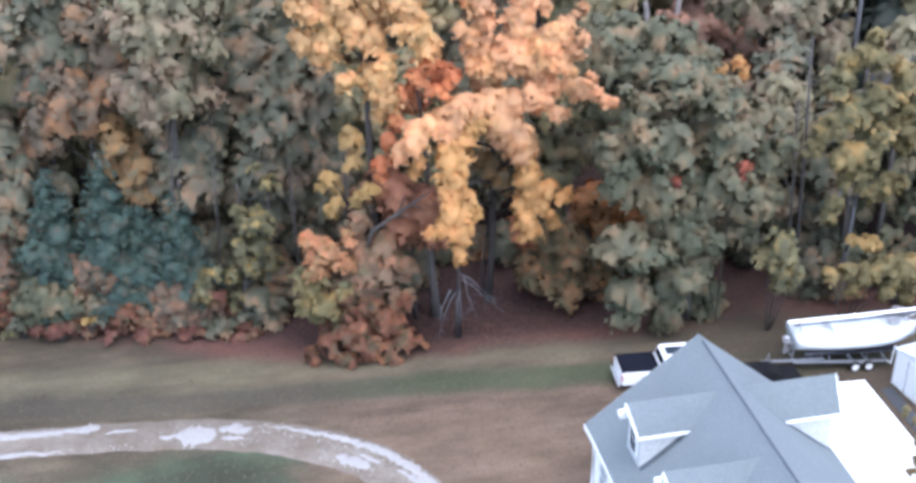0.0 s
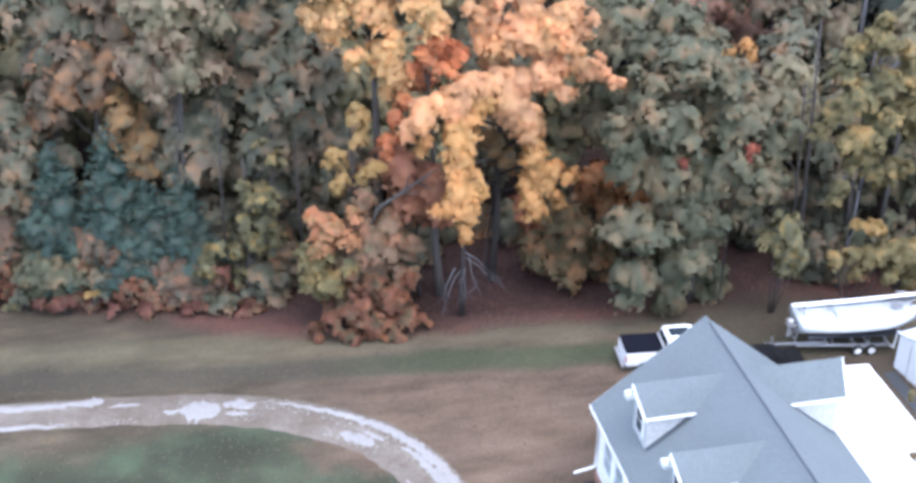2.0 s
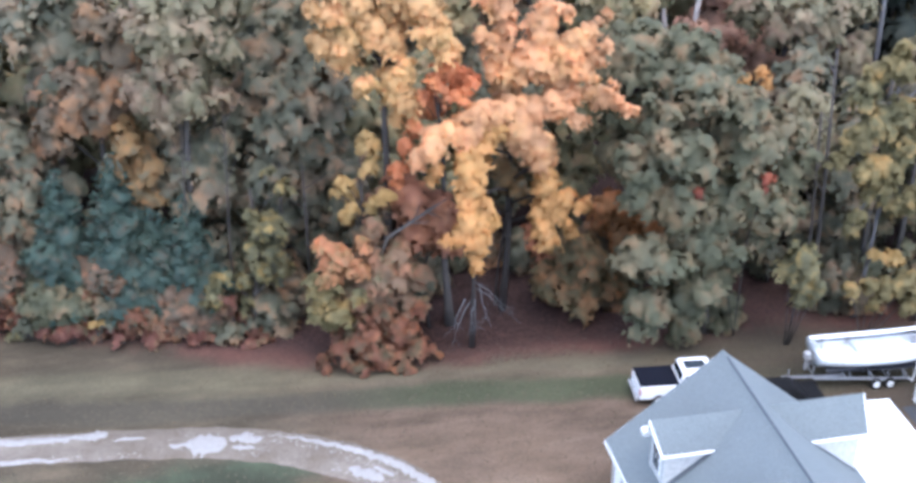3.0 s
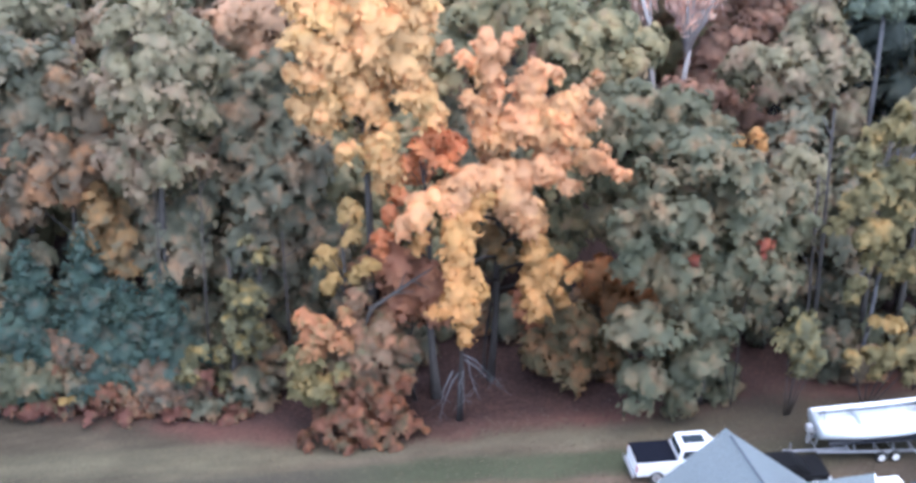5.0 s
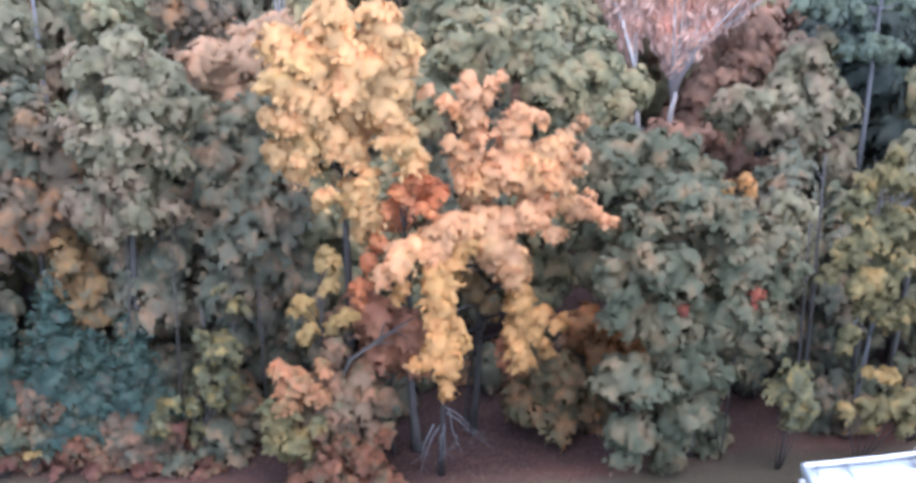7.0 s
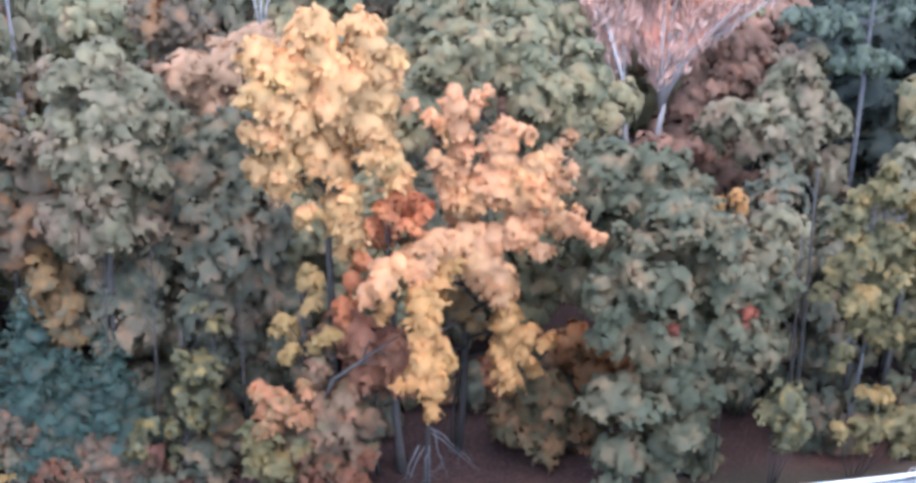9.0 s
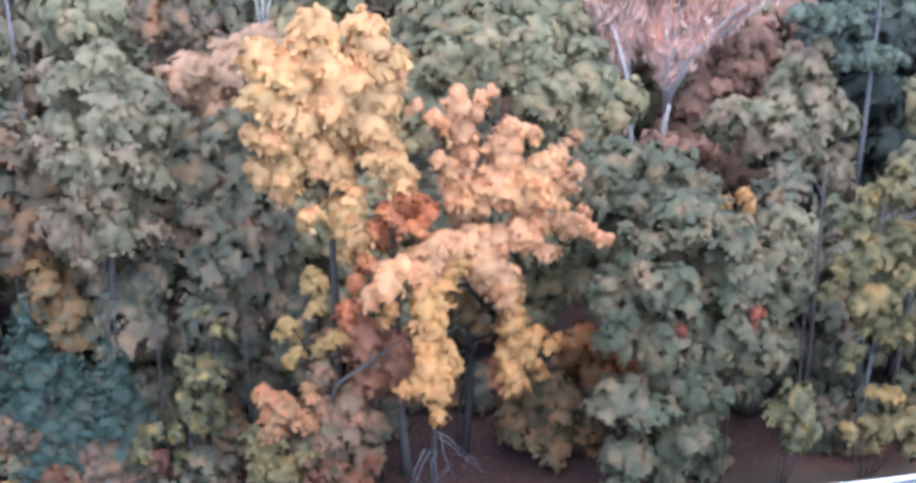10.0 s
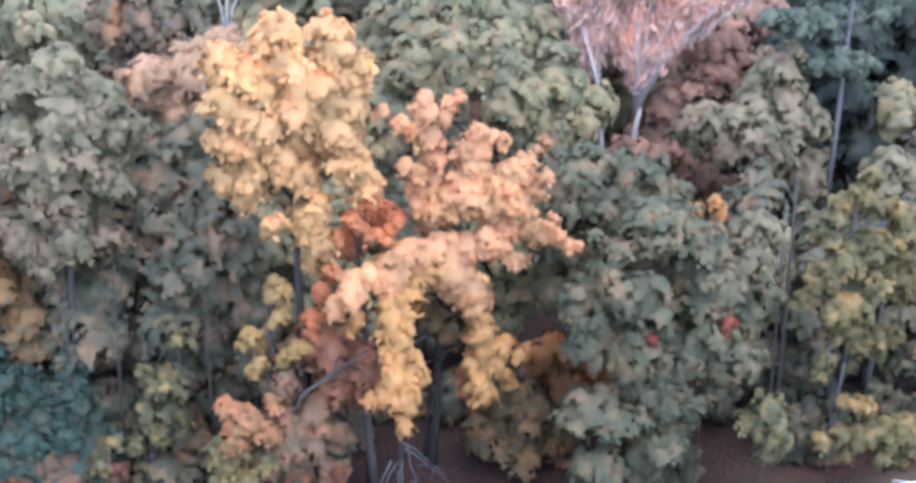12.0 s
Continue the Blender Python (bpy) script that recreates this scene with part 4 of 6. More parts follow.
def cedar(x, y, h, half):
    tree = thing("cedar_tree", pose(x, y, ground_z(x, y)), "dense blue-green cedar with drooping sprays at the wood's edge", "cedar tree", "cedars")
    part("trunk", tube([(0, 0, -0.3), (0.05, 0, h * 0.5), (0, 0.05, h * 0.97)], [0.16, 0.1, 0.02], 7), "bark", tree, smooth=True)
    stems, lobes = [], []
    for i in range(int(h * 9)):
        u = (i + 0.5) / int(h * 9)
        rr = (half * (1 - u) ** 0.7 + 0.15) * RNG.uniform(0.75, 1.1)
        a = 2.39996 * i
        z = 0.3 + u * (h - 0.5)
        root = Vector((0, 0, z + 0.2))
        tip = Vector((math.cos(a) * rr, math.sin(a) * rr, z - 0.1 + 0.25 * rr))
        if i % 3 == 0:
            part("limb", tube([root, tip], [0.03, 0.01], 4), "bark", tree)
        stems.append((root.lerp(tip, 0.35), tip, 0.26))
    for i in range(16):
        u = i / 16
        rr = half * (1 - u) ** 0.7 * 0.42
        lobes.append((math.cos(2.4 * i) * rr, math.sin(2.4 * i) * rr, 0.9 + u * (h - 1.6), 0.6 * half * (1 - u) ** 0.7 + 0.15))
    foliage("inner_crown", lobes, "leaf_teal", tree, leaf=0.28, puff=0.42, per_m2=1.5, inner=0.8, droop=0.35, up=0.7)
    plumes("crown", stems, "leaf_teal", tree, per_m=26, length=0.62, width=0.17, spread=0.45, hang=-0.35)
    return tree


UPPER = [
    [(-0.4, -0.8, 13.7, 0.78), (-0.7, -1.1, 16.8, 0.71), (-0.9, -1.3, 18.6, 0.7), (-1.2, -1.3, 19.8, 0.48)],
    [(-1.5, -1.3, 18.6, 0.43), (-3.0, -1.3, 19.6, 0.32)],
    [(-0.5, -1.3, 19.0, 0.43), (0.4, -1.3, 19.6, 0.32)],
    [(-0.9, -1.5, 14.9, 0.66), (-1.8, -1.7, 17.2, 0.43)],
    [(0.1, -1.5, 15.1, 0.82), (0.9, -1.8, 16.8, 0.87), (1.3, -1.8, 18.2, 0.59), (2.3, -1.8, 18.2, 0.38)],
    [(1.1, -1.8, 15.4, 0.88), (2.6, -2.3, 16.5, 0.76), (3.3, -2.3, 17.3, 0.38), (4.0, -2.3, 17.7, 0.24)],
    [(2.8, -2.3, 16.4, 0.49), (4.0, -2.3, 16.7, 0.3)],
]
MIDDLE = [
    [(2.8, -2.3, 15.9, 0.44), (3.9, -2.3, 15.8, 0.25)],
    [(1.2, -2.0, 14.8, 0.77), (2.8, -2.3, 15.3, 0.66), (3.7, -2.3, 14.6, 0.33)],
    [(1.7, -1.8, 13.6, 0.61), (3.8, -1.8, 13.6, 0.5), (4.8, -1.8, 13.1, 0.57), (5.9, -1.8, 12.5, 0.4)],
    [(4.4, -1.8, 13.7, 0.34), (5.0, -1.8, 14.0, 0.31)],
    [(0.2, -2.3, 13.5, 0.71), (1.8, -2.7, 13.5, 0.6), (3.0, -2.9, 12.6, 0.33)],
    [(-0.7, -2.3, 13.4, 0.93), (0.1, -2.6, 12.2, 0.99), (1.0, -2.8, 11.4, 0.78), (1.1, -2.9, 10.4, 0.67)],
    [(-1.5, -2.3, 13.4, 0.82), (-2.9, -3.1, 12.7, 0.92), (-4.4, -3.3, 12.8, 0.7), (-5.2, -3.5, 11.8, 0.54), (-5.3, -3.5, 11.1, 0.32)],
]
LOWER = [
    [(-4.4, -3.3, 12.2, 0.43), (-4.8, -3.3, 10.4, 0.33)],
    [(-1.7, -2.7, 12.4, 0.87), (-2.9, -3.7, 11.5, 0.97), (-3.0, -4.5, 10.4, 0.86), (-3.0, -5.1, 9.0, 0.75), (-3.7, -5.5, 8.3, 0.54), (-4.4, -5.7, 8.3, 0.37)],
    [(-2.9, -5.3, 8.8, 0.59), (-2.8, -5.8, 7.7, 0.49), (-2.8, -6.1, 6.9, 0.43)],
    [(-2.5, -4.8, 10.0, 0.54), (-2.1, -5.1, 8.4, 0.38)],
    [(1.1, -2.9, 10.2, 0.73), (1.2, -3.3, 8.8, 0.73), (1.0, -3.7, 7.4, 0.73), (1.1, -3.9, 6.5, 0.57)],
    [(1.4, -3.3, 8.8, 0.56), (2.9, -3.1, 8.0, 0.46), (3.5, -3.1, 8.1, 0.23)],
    [(1.8, -3.3, 7.7, 0.45), (2.9, -3.1, 6.3, 0.4)],
]
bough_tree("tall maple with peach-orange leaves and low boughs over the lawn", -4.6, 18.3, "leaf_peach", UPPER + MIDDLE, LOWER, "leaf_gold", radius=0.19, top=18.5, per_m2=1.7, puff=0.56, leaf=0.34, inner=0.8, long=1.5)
# the maple's inner leaves, their shade put into a duller leaf colour
broadleaf("shaded middle of the maple, given dull olive-gold leaves for the shade", -4.6, 19.4, "leaf_mustard", [(-0.2, -1.6, 9.0, 0.9), (0.5, -1.6, 8.0, 0.75), (0.1, -1.2, 10.2, 0.7)], bark="bark_dark", radius=0.1, puff=0.45)
POPLAR_TOP = [
    [(0.1, -0.7, 18.2, 1.15), (0.2, -0.9, 20.9, 1.2), (-0.7, -0.9, 22.7, 0.9), (-1.0, -0.9, 23.3, 0.5)],
    [(1.1, -1.0, 20.4, 1.05), (1.6, -1.0, 22.1, 0.9), (1.2, -1.0, 22.9, 0.6), (2.1, -1.0, 22.7, 0.5)],
    [(-1.8, -1.1, 20.6, 1.05), (-2.5, -1.1, 21.9, 0.85), (-3.0, -1.1, 21.6, 0.5)],
    [(-1.4, -1.3, 18.9, 1.1), (-2.8, -1.3, 20.2, 0.85), (-3.4, -1.3, 20.2, 0.4)],
    [(2.1, -1.1, 20.8, 0.85), (2.7, -1.1, 21.6, 0.55)],
    [(0.2, 0.7, 19.9, 1.5), (0.3, 0.5, 16.9, 1.2)],
]
POPLAR_LOW = [
    [(-2.0, -1.4, 18.2, 0.95), (-2.9, -1.4, 18.6, 0.6), (-3.6, -1.4, 18.7, 0.3)],
    [(-1.8, -1.5, 17.1, 0.95), (-2.5, -1.5, 16.5, 0.8), (-3.4, -1.5, 17.0, 0.36)],
    [(1.3, -1.3, 19.2, 1.0), (2.2, -1.5, 17.8, 0.86), (2.7, -1.7, 16.5, 0.72), (3.1, -1.7, 16.1, 0.42)],
    [(2.1, -1.2, 19.8, 0.76), (2.4, -1.2, 19.3, 0.42)],
    [(0.7, -1.5, 15.5, 0.72), (0.2, -1.5, 14.8, 0.82), (0.9, -1.7, 13.9, 0.54), (0.5, -1.7, 13.3, 0.33)],
    [(-0.9, -1.5, 15.0, 0.48), (-1.6, -1.5, 14.3, 0.32)],
    [(-0.9, -1.4, 17.7, 0.85), (0.4, -1.4, 16.8, 0.7)],
]
bough_tree("tall poplar with bright yellow autumn leaves", -11.1, 18.3, "leaf_yellow", POPLAR_TOP + POPLAR_LOW, bark="bark", radius=0.26, top=20.0, puff=0.74, leaf=0.42, per_m2=1.4, long=1.4, inner=0.85)
broadleaf("slender tree with small golden leaf clusters", -12.0, 16.9, "leaf_straw", [(-0.2, -0.5, 11.9, 0.63), (-0.1, -0.7, 10.8, 0.62), (-1.5, -0.7, 9.8, 0.48), (0.5, -0.9, 9.1, 0.57), (-1.2, -0.9, 8.4, 0.46), (-0.2, -0.5, 8.3, 0.39), (-1.9, -0.5, 9.3, 0.33), (-1, 1, 8.4, 0.5), (-0.9, 1.1, 7, 0.48)], puff=0.5, leaf=0.3)
broadleaf("slender tree with orange-red autumn leaves", -7.8, 17.6, "leaf_red", [(-0.2, -0.6, 15.2, 0.6), (0.9, -0.6, 14.4, 0.6), (-0.7, -0.6, 14.4, 0.71), (0.2, -0.6, 13.7, 0.66), (-1.7, -0.9, 13.7, 0.54), (-2.2, -1.1, 12.6, 0.56), (-2.7, -1.1, 11.6, 0.5), (-2.9, -1.1, 10.4, 0.5), (-2.8, -1.1, 9.2, 0.42), (0.1, 0.7, 14.2, 0.9), (-0.8, 0.8, 12.6, 0.9)], puff=0.55, leaf=0.3)
broadleaf("small dogwood with dull maroon leaves", -9.0, 17.5, "leaf_maroon", [(-1.1, -0.8, 8.6, 1.2), (0.5, -0.4, 7.3, 1.2), (-0.8, -0.5, 6.6, 1.01), (1.1, -0.6, 6, 0.91), (-0.7, 0.6, 7.2, 1.26), (0.3, 1, 5.9, 1.26)], bark="bark_dark", radius=0.1)
broadleaf("large oak with pale grey-green leaves turning pink at the top", -20.8, 21.8, "leaf_pale", [(-0, -0.8, 20.7, 1.24), (-1.2, -0.8, 20.2, 0.98), (2, -0.7, 19.6, 1.18), (0.6, -1.5, 19.2, 1.33), (-1.5, -0.9, 18.3, 1.17), (2.8, -0.8, 18.1, 1.11), (0.6, -1.4, 17.5, 1.45), (-1.2, -1.3, 16.7, 1.32), (1.8, -0.9, 15.7, 1.27), (-0.2, -0.9, 15.3, 1.48), (-1.9, -0.6, 13.5, 1.14), (-0, -1.1, 13.7, 1.16), (-1.1, -0.7, 12.3, 1.12), (1.6, -0.3, 12.9, 1.08), (-0.9, 1.3, 18.8, 1.03), (-0, 1.9, 19.3, 1.3), (-0.1, 1.8, 13.9, 1.55), (1.4, 1.8, 18.2, 1.24)])
broadleaf("dense olive-green hardwood in the wood", -15.9, 23.8, "leaf_olive", [(0.4, 0.3, 15.6, 1.86), (-0.7, -1, 13.6, 1.79), (1.4, -1.5, 13.2, 1.51), (0.2, -2.1, 11.2, 1.91), (-1.7, -1, 11.4, 1.46), (1.4, -1.9, 9.2, 1.48), (-0.6, -1.3, 8.3, 1.73), (-2, -1, 6.6, 1.14), (1.3, -1.8, 6.7, 1.26), (2.6, -1.6, 11.8, 1.32), (2.8, -1.5, 7.7, 1.15), (-0.1, -1.3, 5.2, 1.46), (1.7, -1.1, 3.4, 1.34), (3, -0.9, 4.6, 1.12), (2, 2.4, 6.3, 1.2), (2.1, 1.9, 3.2, 1.17), (0.1, 1.7, 9.8, 2.01), (-1.2, 1.9, 10, 1.53)])
broadleaf("hardwood with dusty pink-brown leaves deep in the wood", -15.0, 26.3, "leaf_tan", [(0.7, -1.2, 19.3, 1.33), (-0.8, -0.9, 17.7, 1.34), (0.2, -1.2, 16.7, 1.41), (1.8, -1.2, 19.9, 1.09), (-1.6, -0.9, 18.9, 1.15), (3.1, -0.3, 18.4, 1.48), (0.2, 1.5, 15.3, 1.48), (-1.1, 1.4, 17.5, 1.21)])
broadleaf("small tree with yellow-green leaves at the wood's edge", -17.9, 18.8, "leaf_lime", [(0.9, -0.6, 6.8, 0.86), (0.1, -0.8, 7.4, 0.6), (1.5, -0.6, 8.9, 0.5), (0.9, -0.4, 9.7, 0.38), (0.9, -0.7, 5.4, 0.72), (-0.3, -0.7, 5.6, 0.55), (0.2, -0.8, 4.3, 0.66), (1.4, -0.6, 4.2, 0.5), (-0.7, -0.7, 3.6, 0.5), (-1.9, -0.3, 3.7, 0.62), (-2.4, -0.5, 2.8, 0.5), (0.2, 0.6, 6.0, 0.7)], puff=0.55, leaf=0.32, per_m2=1.7)
broadleaf("grey-green hardwood standing deep in the wood", -27.4, 30.3, "leaf_pale", [(0.5, -0.8, 19.1, 1.44), (2.1, -0.6, 18.8, 1.28), (2.4, -0.6, 17.7, 0.9), (-0.3, -0.3, 17.5, 1.19), (1.5, -0.8, 20, 1.35), (1.7, 0.8, 16.3, 0.94), (-0.2, 1.3, 16.1, 1.25)])
broadleaf("olive hardwood with a rounded top in the wood", -27.8, 25.3, "leaf_olive", [(0.8, -1.1, 17.9, 1.33), (2.4, -0.3, 17.2, 1.07), (1.3, -0.7, 15.6, 1.36), (0.1, -0.8, 14.7, 1.39), (2.3, -1.1, 14.5, 1.14), (-0.8, -0.2, 16.2, 1.41), (0.7, -1, 13.2, 1.46), (0.9, 1.2, 14.2, 1.43), (0.6, 1.4, 16.5, 1.39)])
broadleaf("brown-leaved hardwood behind the cedars", -25.5, 24.3, "leaf_brown", [(2, -0.5, 14.8, 1.31), (0.7, -0.6, 16.3, 1.12), (1.9, -0.9, 13.3, 1.2), (-0.2, -1.2, 13.3, 1.33), (0.6, -1.1, 11.5, 1.29), (-1.4, -0.7, 11.7, 1.35), (-2.2, -0.2, 9.9, 1.31), (0.5, 0.9, 14.9, 1.17), (1.3, 1, 11.9, 1.26)])
broadleaf("small hickory with mustard-olive leaves", -24.1, 22.8, "leaf_mustard", [(0.4, -0.4, 10.3, 1.12), (0.9, -0.6, 8.9, 1.28), (-0.3, -0.5, 8.9, 1.07), (1, -0.7, 7.3, 1), (0.3, -0.4, 6.8, 0.97), (0.6, 0.5, 7.5, 1.34), (0.2, 0.7, 5.4, 1.02)])
broadleaf("olive understorey tree behind the cedars", -21.1, 22.9, "leaf_olive", [(-0.3, -0.4, 9.8, 1.16), (0.7, -0.7, 8.6, 1.23), (-0.9, -0.7, 7.7, 1.11), (1.7, -0.6, 9.9, 1.23), (1.6, -1.1, 7.6, 1.18), (0.1, -1.2, 6.8, 1.06), (1.2, 0.6, 6.2, 1.24), (1.2, 1.2, 6.2, 1.24)])
shrub("sumac turning dusty pink over olive", -12.0, 16.6, "leaf_dusk", [(0.1, -0.6, 7.3, 0.67), (1.2, -0.8, 5.9, 0.85), (-0.4, -1.0, 5.9, 0.79), (0.3, -1.4, 4.8, 1.02), (2.0, -0.8, 4.5, 0.75), (-1.1, -1.6, 4.1, 0.79), (0.2, -1.8, 3.0, 0.86), (1.7, -1.4, 2.9, 0.75), (0.6, 0.2, 5.0, 1.1), (0.4, 0.2, 2.8, 1.1), (-1.2, -0.2, 2.6, 0.9), (0.3, 0.3, 8.3, 0.55)], up=1.3, droop=0.18, puff=0.66, leaf=0.34)
shrub("green-leaved sumac sprays low at the lawn's edge", -12.0, 16.6, "leaf_yelgreen", [(-3.4, -1.7, 5.0, 0.5), (-2.8, -1.9, 4.3, 0.68), (-3.2, -1.8, 3.5, 0.5), (-2.0, -2.2, 3.6, 0.7), (-2.4, -1.9, 5.1, 0.5), (-2.4, -1.7, 2.8, 0.6), (-1.2, -2.3, 4.6, 0.45), (-1.2, -2.3, 2.8, 0.45)], up=1.3, droop=0.18, leaf=0.32)
shrub("salmon-orange sumac at the lawn's edge", -12.0, 16.6, "leaf_salmon", [(-2.7, -1.4, 6.9, 0.5), (-1.8, -1.6, 6.6, 0.66), (-2.5, -1.8, 5.8, 0.61), (-1.1, -2.0, 5.8, 0.56), (-0.7, -1.4, 7.0, 0.44), (-1.8, -1.0, 5.6, 0.7)], up=1.3, droop=0.18, puff=0.66, leaf=0.34)
broadleaf("low rust-brown beech in front of the bare tree", 12.8, 33.9, "leaf_rust", [(-2.2, -1.4, 10.2, 1.09), (0, -1.1, 9.4, 1.24), (2.3, -0.3, 9.3, 1.12), (-2.5, -0.9, 8.9, 1.03), (-0.7, -1.3, 8.3, 1.18), (-1.7, 1.1, 7.5, 1.08), (0, 1.5, 8, 1.3)])
shrub("low rust-red bush at the lawn's edge", -12.1, 14.5, "leaf_russet", [(-0.9, -0.6, 2.2, 1.0), (1.0, -0.8, 2.5, 0.95), (-2.1, -0.9, 1.5, 0.7), (0.1, -1.1, 1.3, 0.95), (1.9, -0.8, 1.3, 0.7), (2.7, -0.5, 0.7, 0.45), (-2.9, -0.6, 0.7, 0.45), (-1.2, -1.3, 0.6, 0.55), (1.1, -1.5, 0.5, 0.5), (0.2, -0.4, 3.2, 0.55), (2.0, -0.3, 3.2, 0.4), (0.8, 1.0, 1.4, 1.2), (-0.9, 0.9, 1.2, 1.1)], puff=0.56, leaf=0.32, up=0.7, per_m2=2.3)
shrub("brown and orange undergrowth beside the maple", -0.8, 17.8, "leaf_amber", [(-0.8, -0.7, 2.6, 1.33), (0.4, -1.2, 1.7, 1.21), (-1.6, -0.3, 2.2, 1), (0.5, -1.4, 3.9, 1.25), (-0.4, -1.2, 4.8, 1.09), (2, -0.6, 1.8, 1.1), (-0.6, 1.2, 1.2, 1.39), (0.3, 1.4, 2.5, 1.31)])
shrub("young tree with orange leaves in the undergrowth", 2.5, 18.8, "leaf_orange", [(-0.3, -0.8, 4.1, 1.16), (0.7, -0.8, 5.4, 1.07), (-1.3, -0.5, 6.2, 0.97), (1, -0.8, 3.6, 0.99), (-0.9, 0.7, 4.8, 1.01), (0.5, 1.2, 4, 1.12)])
broadleaf("broad oak with dusty grey-green leaves by the drive", 5.3, 13.8, "leaf_sage", [(-1.9, -1, 14.8, 1.35), (0, -1.1, 14.2, 1.37), (-3.4, -1, 13.3, 1.15), (-2.4, -1.7, 12, 1.55), (0.7, -1.2, 11.8, 1.58), (2.9, -0.7, 12.1, 1.05), (3.7, -0.4, 9.7, 1.16), (2.6, -1.2, 8, 1.27), (0.1, -1.3, 8.7, 1.61), (-2.5, -1.2, 8.9, 1.38), (-4.6, -0.4, 10.9, 1.2), (-4.4, -0.6, 9.1, 1.13), (-1, -1.4, 6.2, 1.63), (2.3, -0.5, 5.9, 1.15), (2.1, 2.5, 10.7, 1.1), (2.1, 1.8, 10.7, 1.1), (0, 2.2, 12.8, 1.43), (-3.2, 2.3, 9.5, 1.26)])
broadleaf("low spreading oak boughs with grey-green leaves", 3.4, 12.9, "leaf_sage", [(-2, -1.4, 6.1, 1.35), (0.2, -0.8, 3.9, 1.39), (-2, -1.2, 3.4, 1.3), (0.2, -0.9, 1.9, 1.09), (-3.2, -0.8, 5.9, 1), (1.8, -0.5, 4.5, 0.94), (-1.4, 1.1, 4.7, 1.42), (1.3, 1.8, 3.1, 0.99)])
shrub("olive-yellow shrub beside the boat", 9.0, 11.3, "leaf_lime", [(-0.1, -0.7, 5.8, 0.85), (-0.6, -0.5, 4.6, 0.72), (0.5, -0.6, 4.2, 0.7), (0.1, -0.4, 3.2, 0.55), (0.9, -0.4, 2.9, 0.42), (0.3, 0.4, 4.8, 0.8)])
broadleaf("grey-green hardwood behind the oak", 4.6, 20.8, "leaf_sage", [(-1.9, -0.7, 14.7, 1.47), (1.1, -0.6, 14.3, 1.25), (-0.6, -1.1, 12.7, 1.6), (-2.9, -0.8, 13.7, 1.41), (-2.5, -0.7, 10.9, 1.26), (-2.1, -0.9, 8.6, 1.46), (3.2, 0.3, 12.3, 1.32), (-1.1, -1.2, 10.5, 1.35), (0.7, 1.9, 12.9, 1.31), (0.7, 1.4, 12.9, 1.31)])
broadleaf("broad green hardwood deep in the wood", 0.9, 28.3, "leaf_green", [(-4.6, -1.7, 18, 1.41), (-2.5, -1.9, 17.4, 1.66), (0.2, -2.4, 16.6, 1.67), (2.9, -1.4, 16.9, 1.45), (5.6, -0.3, 15.2, 1.17), (3.3, -1.3, 14.7, 1.57), (1.1, -1.9, 14.2, 1.56), (-3.2, -1.7, 18.8, 1.5), (-0.7, -2.4, 18.6, 1.38), (-5.6, -1.2, 15.9, 1.31), (-6.4, -0.6, 14.5, 1.36), (2.3, 1.9, 13.3, 1.65), (2.3, 2.1, 13.3, 1.65), (-0.5, 2.5, 17.2, 1.44)])
broadleaf("pale olive hardwood deep in the wood", 17.9, 28.3, "leaf_pale", [(-2.2, -1.3, 16.5, 1.13), (-1.2, -1.7, 16.8, 1.03), (-0.9, -1.9, 15.1, 1.2), (-2.7, -1.6, 14.9, 0.97), (-5.6, -0.9, 13.7, 1.04), (-4.2, -1.6, 14.2, 1.03), (-2.7, -2.3, 13.7, 1.26), (-0.4, -2.1, 13.3, 1.33), (-5.8, -0.2, 12.9, 0.77), (-3.7, -1.5, 12.6, 1.14), (-1.4, -1.8, 11.7, 1.32), (0.7, -1.8, 13.7, 0.99), (1.9, -1.1, 11.0, 0.9), (0.9, -1.8, 10.1, 1.31), (0.5, 2.2, 12.3, 1.04), (-2.6, 2.4, 11.2, 1.2), (-4.1, 2.1, 11.5, 0.81), (2.6, 2.4, 7.9, 1.33), (-0.6, 1.8, 13.7, 1.26)])
broadleaf("rust-brown beech beside the bare tree", 18.7, 39.3, "leaf_rust", [(-1.9, -1.6, 14.7, 1.4), (0.2, -1, 15, 1.48), (1.8, -0.5, 13, 1.44), (-3.4, -1.7, 13, 1.29), (-1, -1.3, 12.5, 1.46), (0.9, -1.1, 11.4, 1.29), (-3.7, -1.2, 10.7, 1.39), (-1.6, -1.2, 11, 1.25), (-4.6, -0.1, 8.2, 1.34), (-2.9, -1, 8.2, 1.3), (1.2, 2.3, 11.6, 1.51), (-2.4, 1.7, 11.6, 1.36), (0.6, 1.8, 10, 1.36)])
broadleaf("rust-brown beech below the bare tree", 16.2, 37.8, "leaf_rust", [(-1.2, -1.6, 11.4, 1.71), (-2.2, -1, 8.1, 1.83), (0.5, -1.2, 7.4, 1.61), (1.6, -0.5, 12.7, 1.58), (1.5, 0.5, 14, 1.7), (-3, -0.5, 6, 1.43), (-0.9, -1.4, 6.1, 1.5), (1.1, 2.3, 11.3, 1.66), (-2.1, 2.1, 4.6, 1.5)])
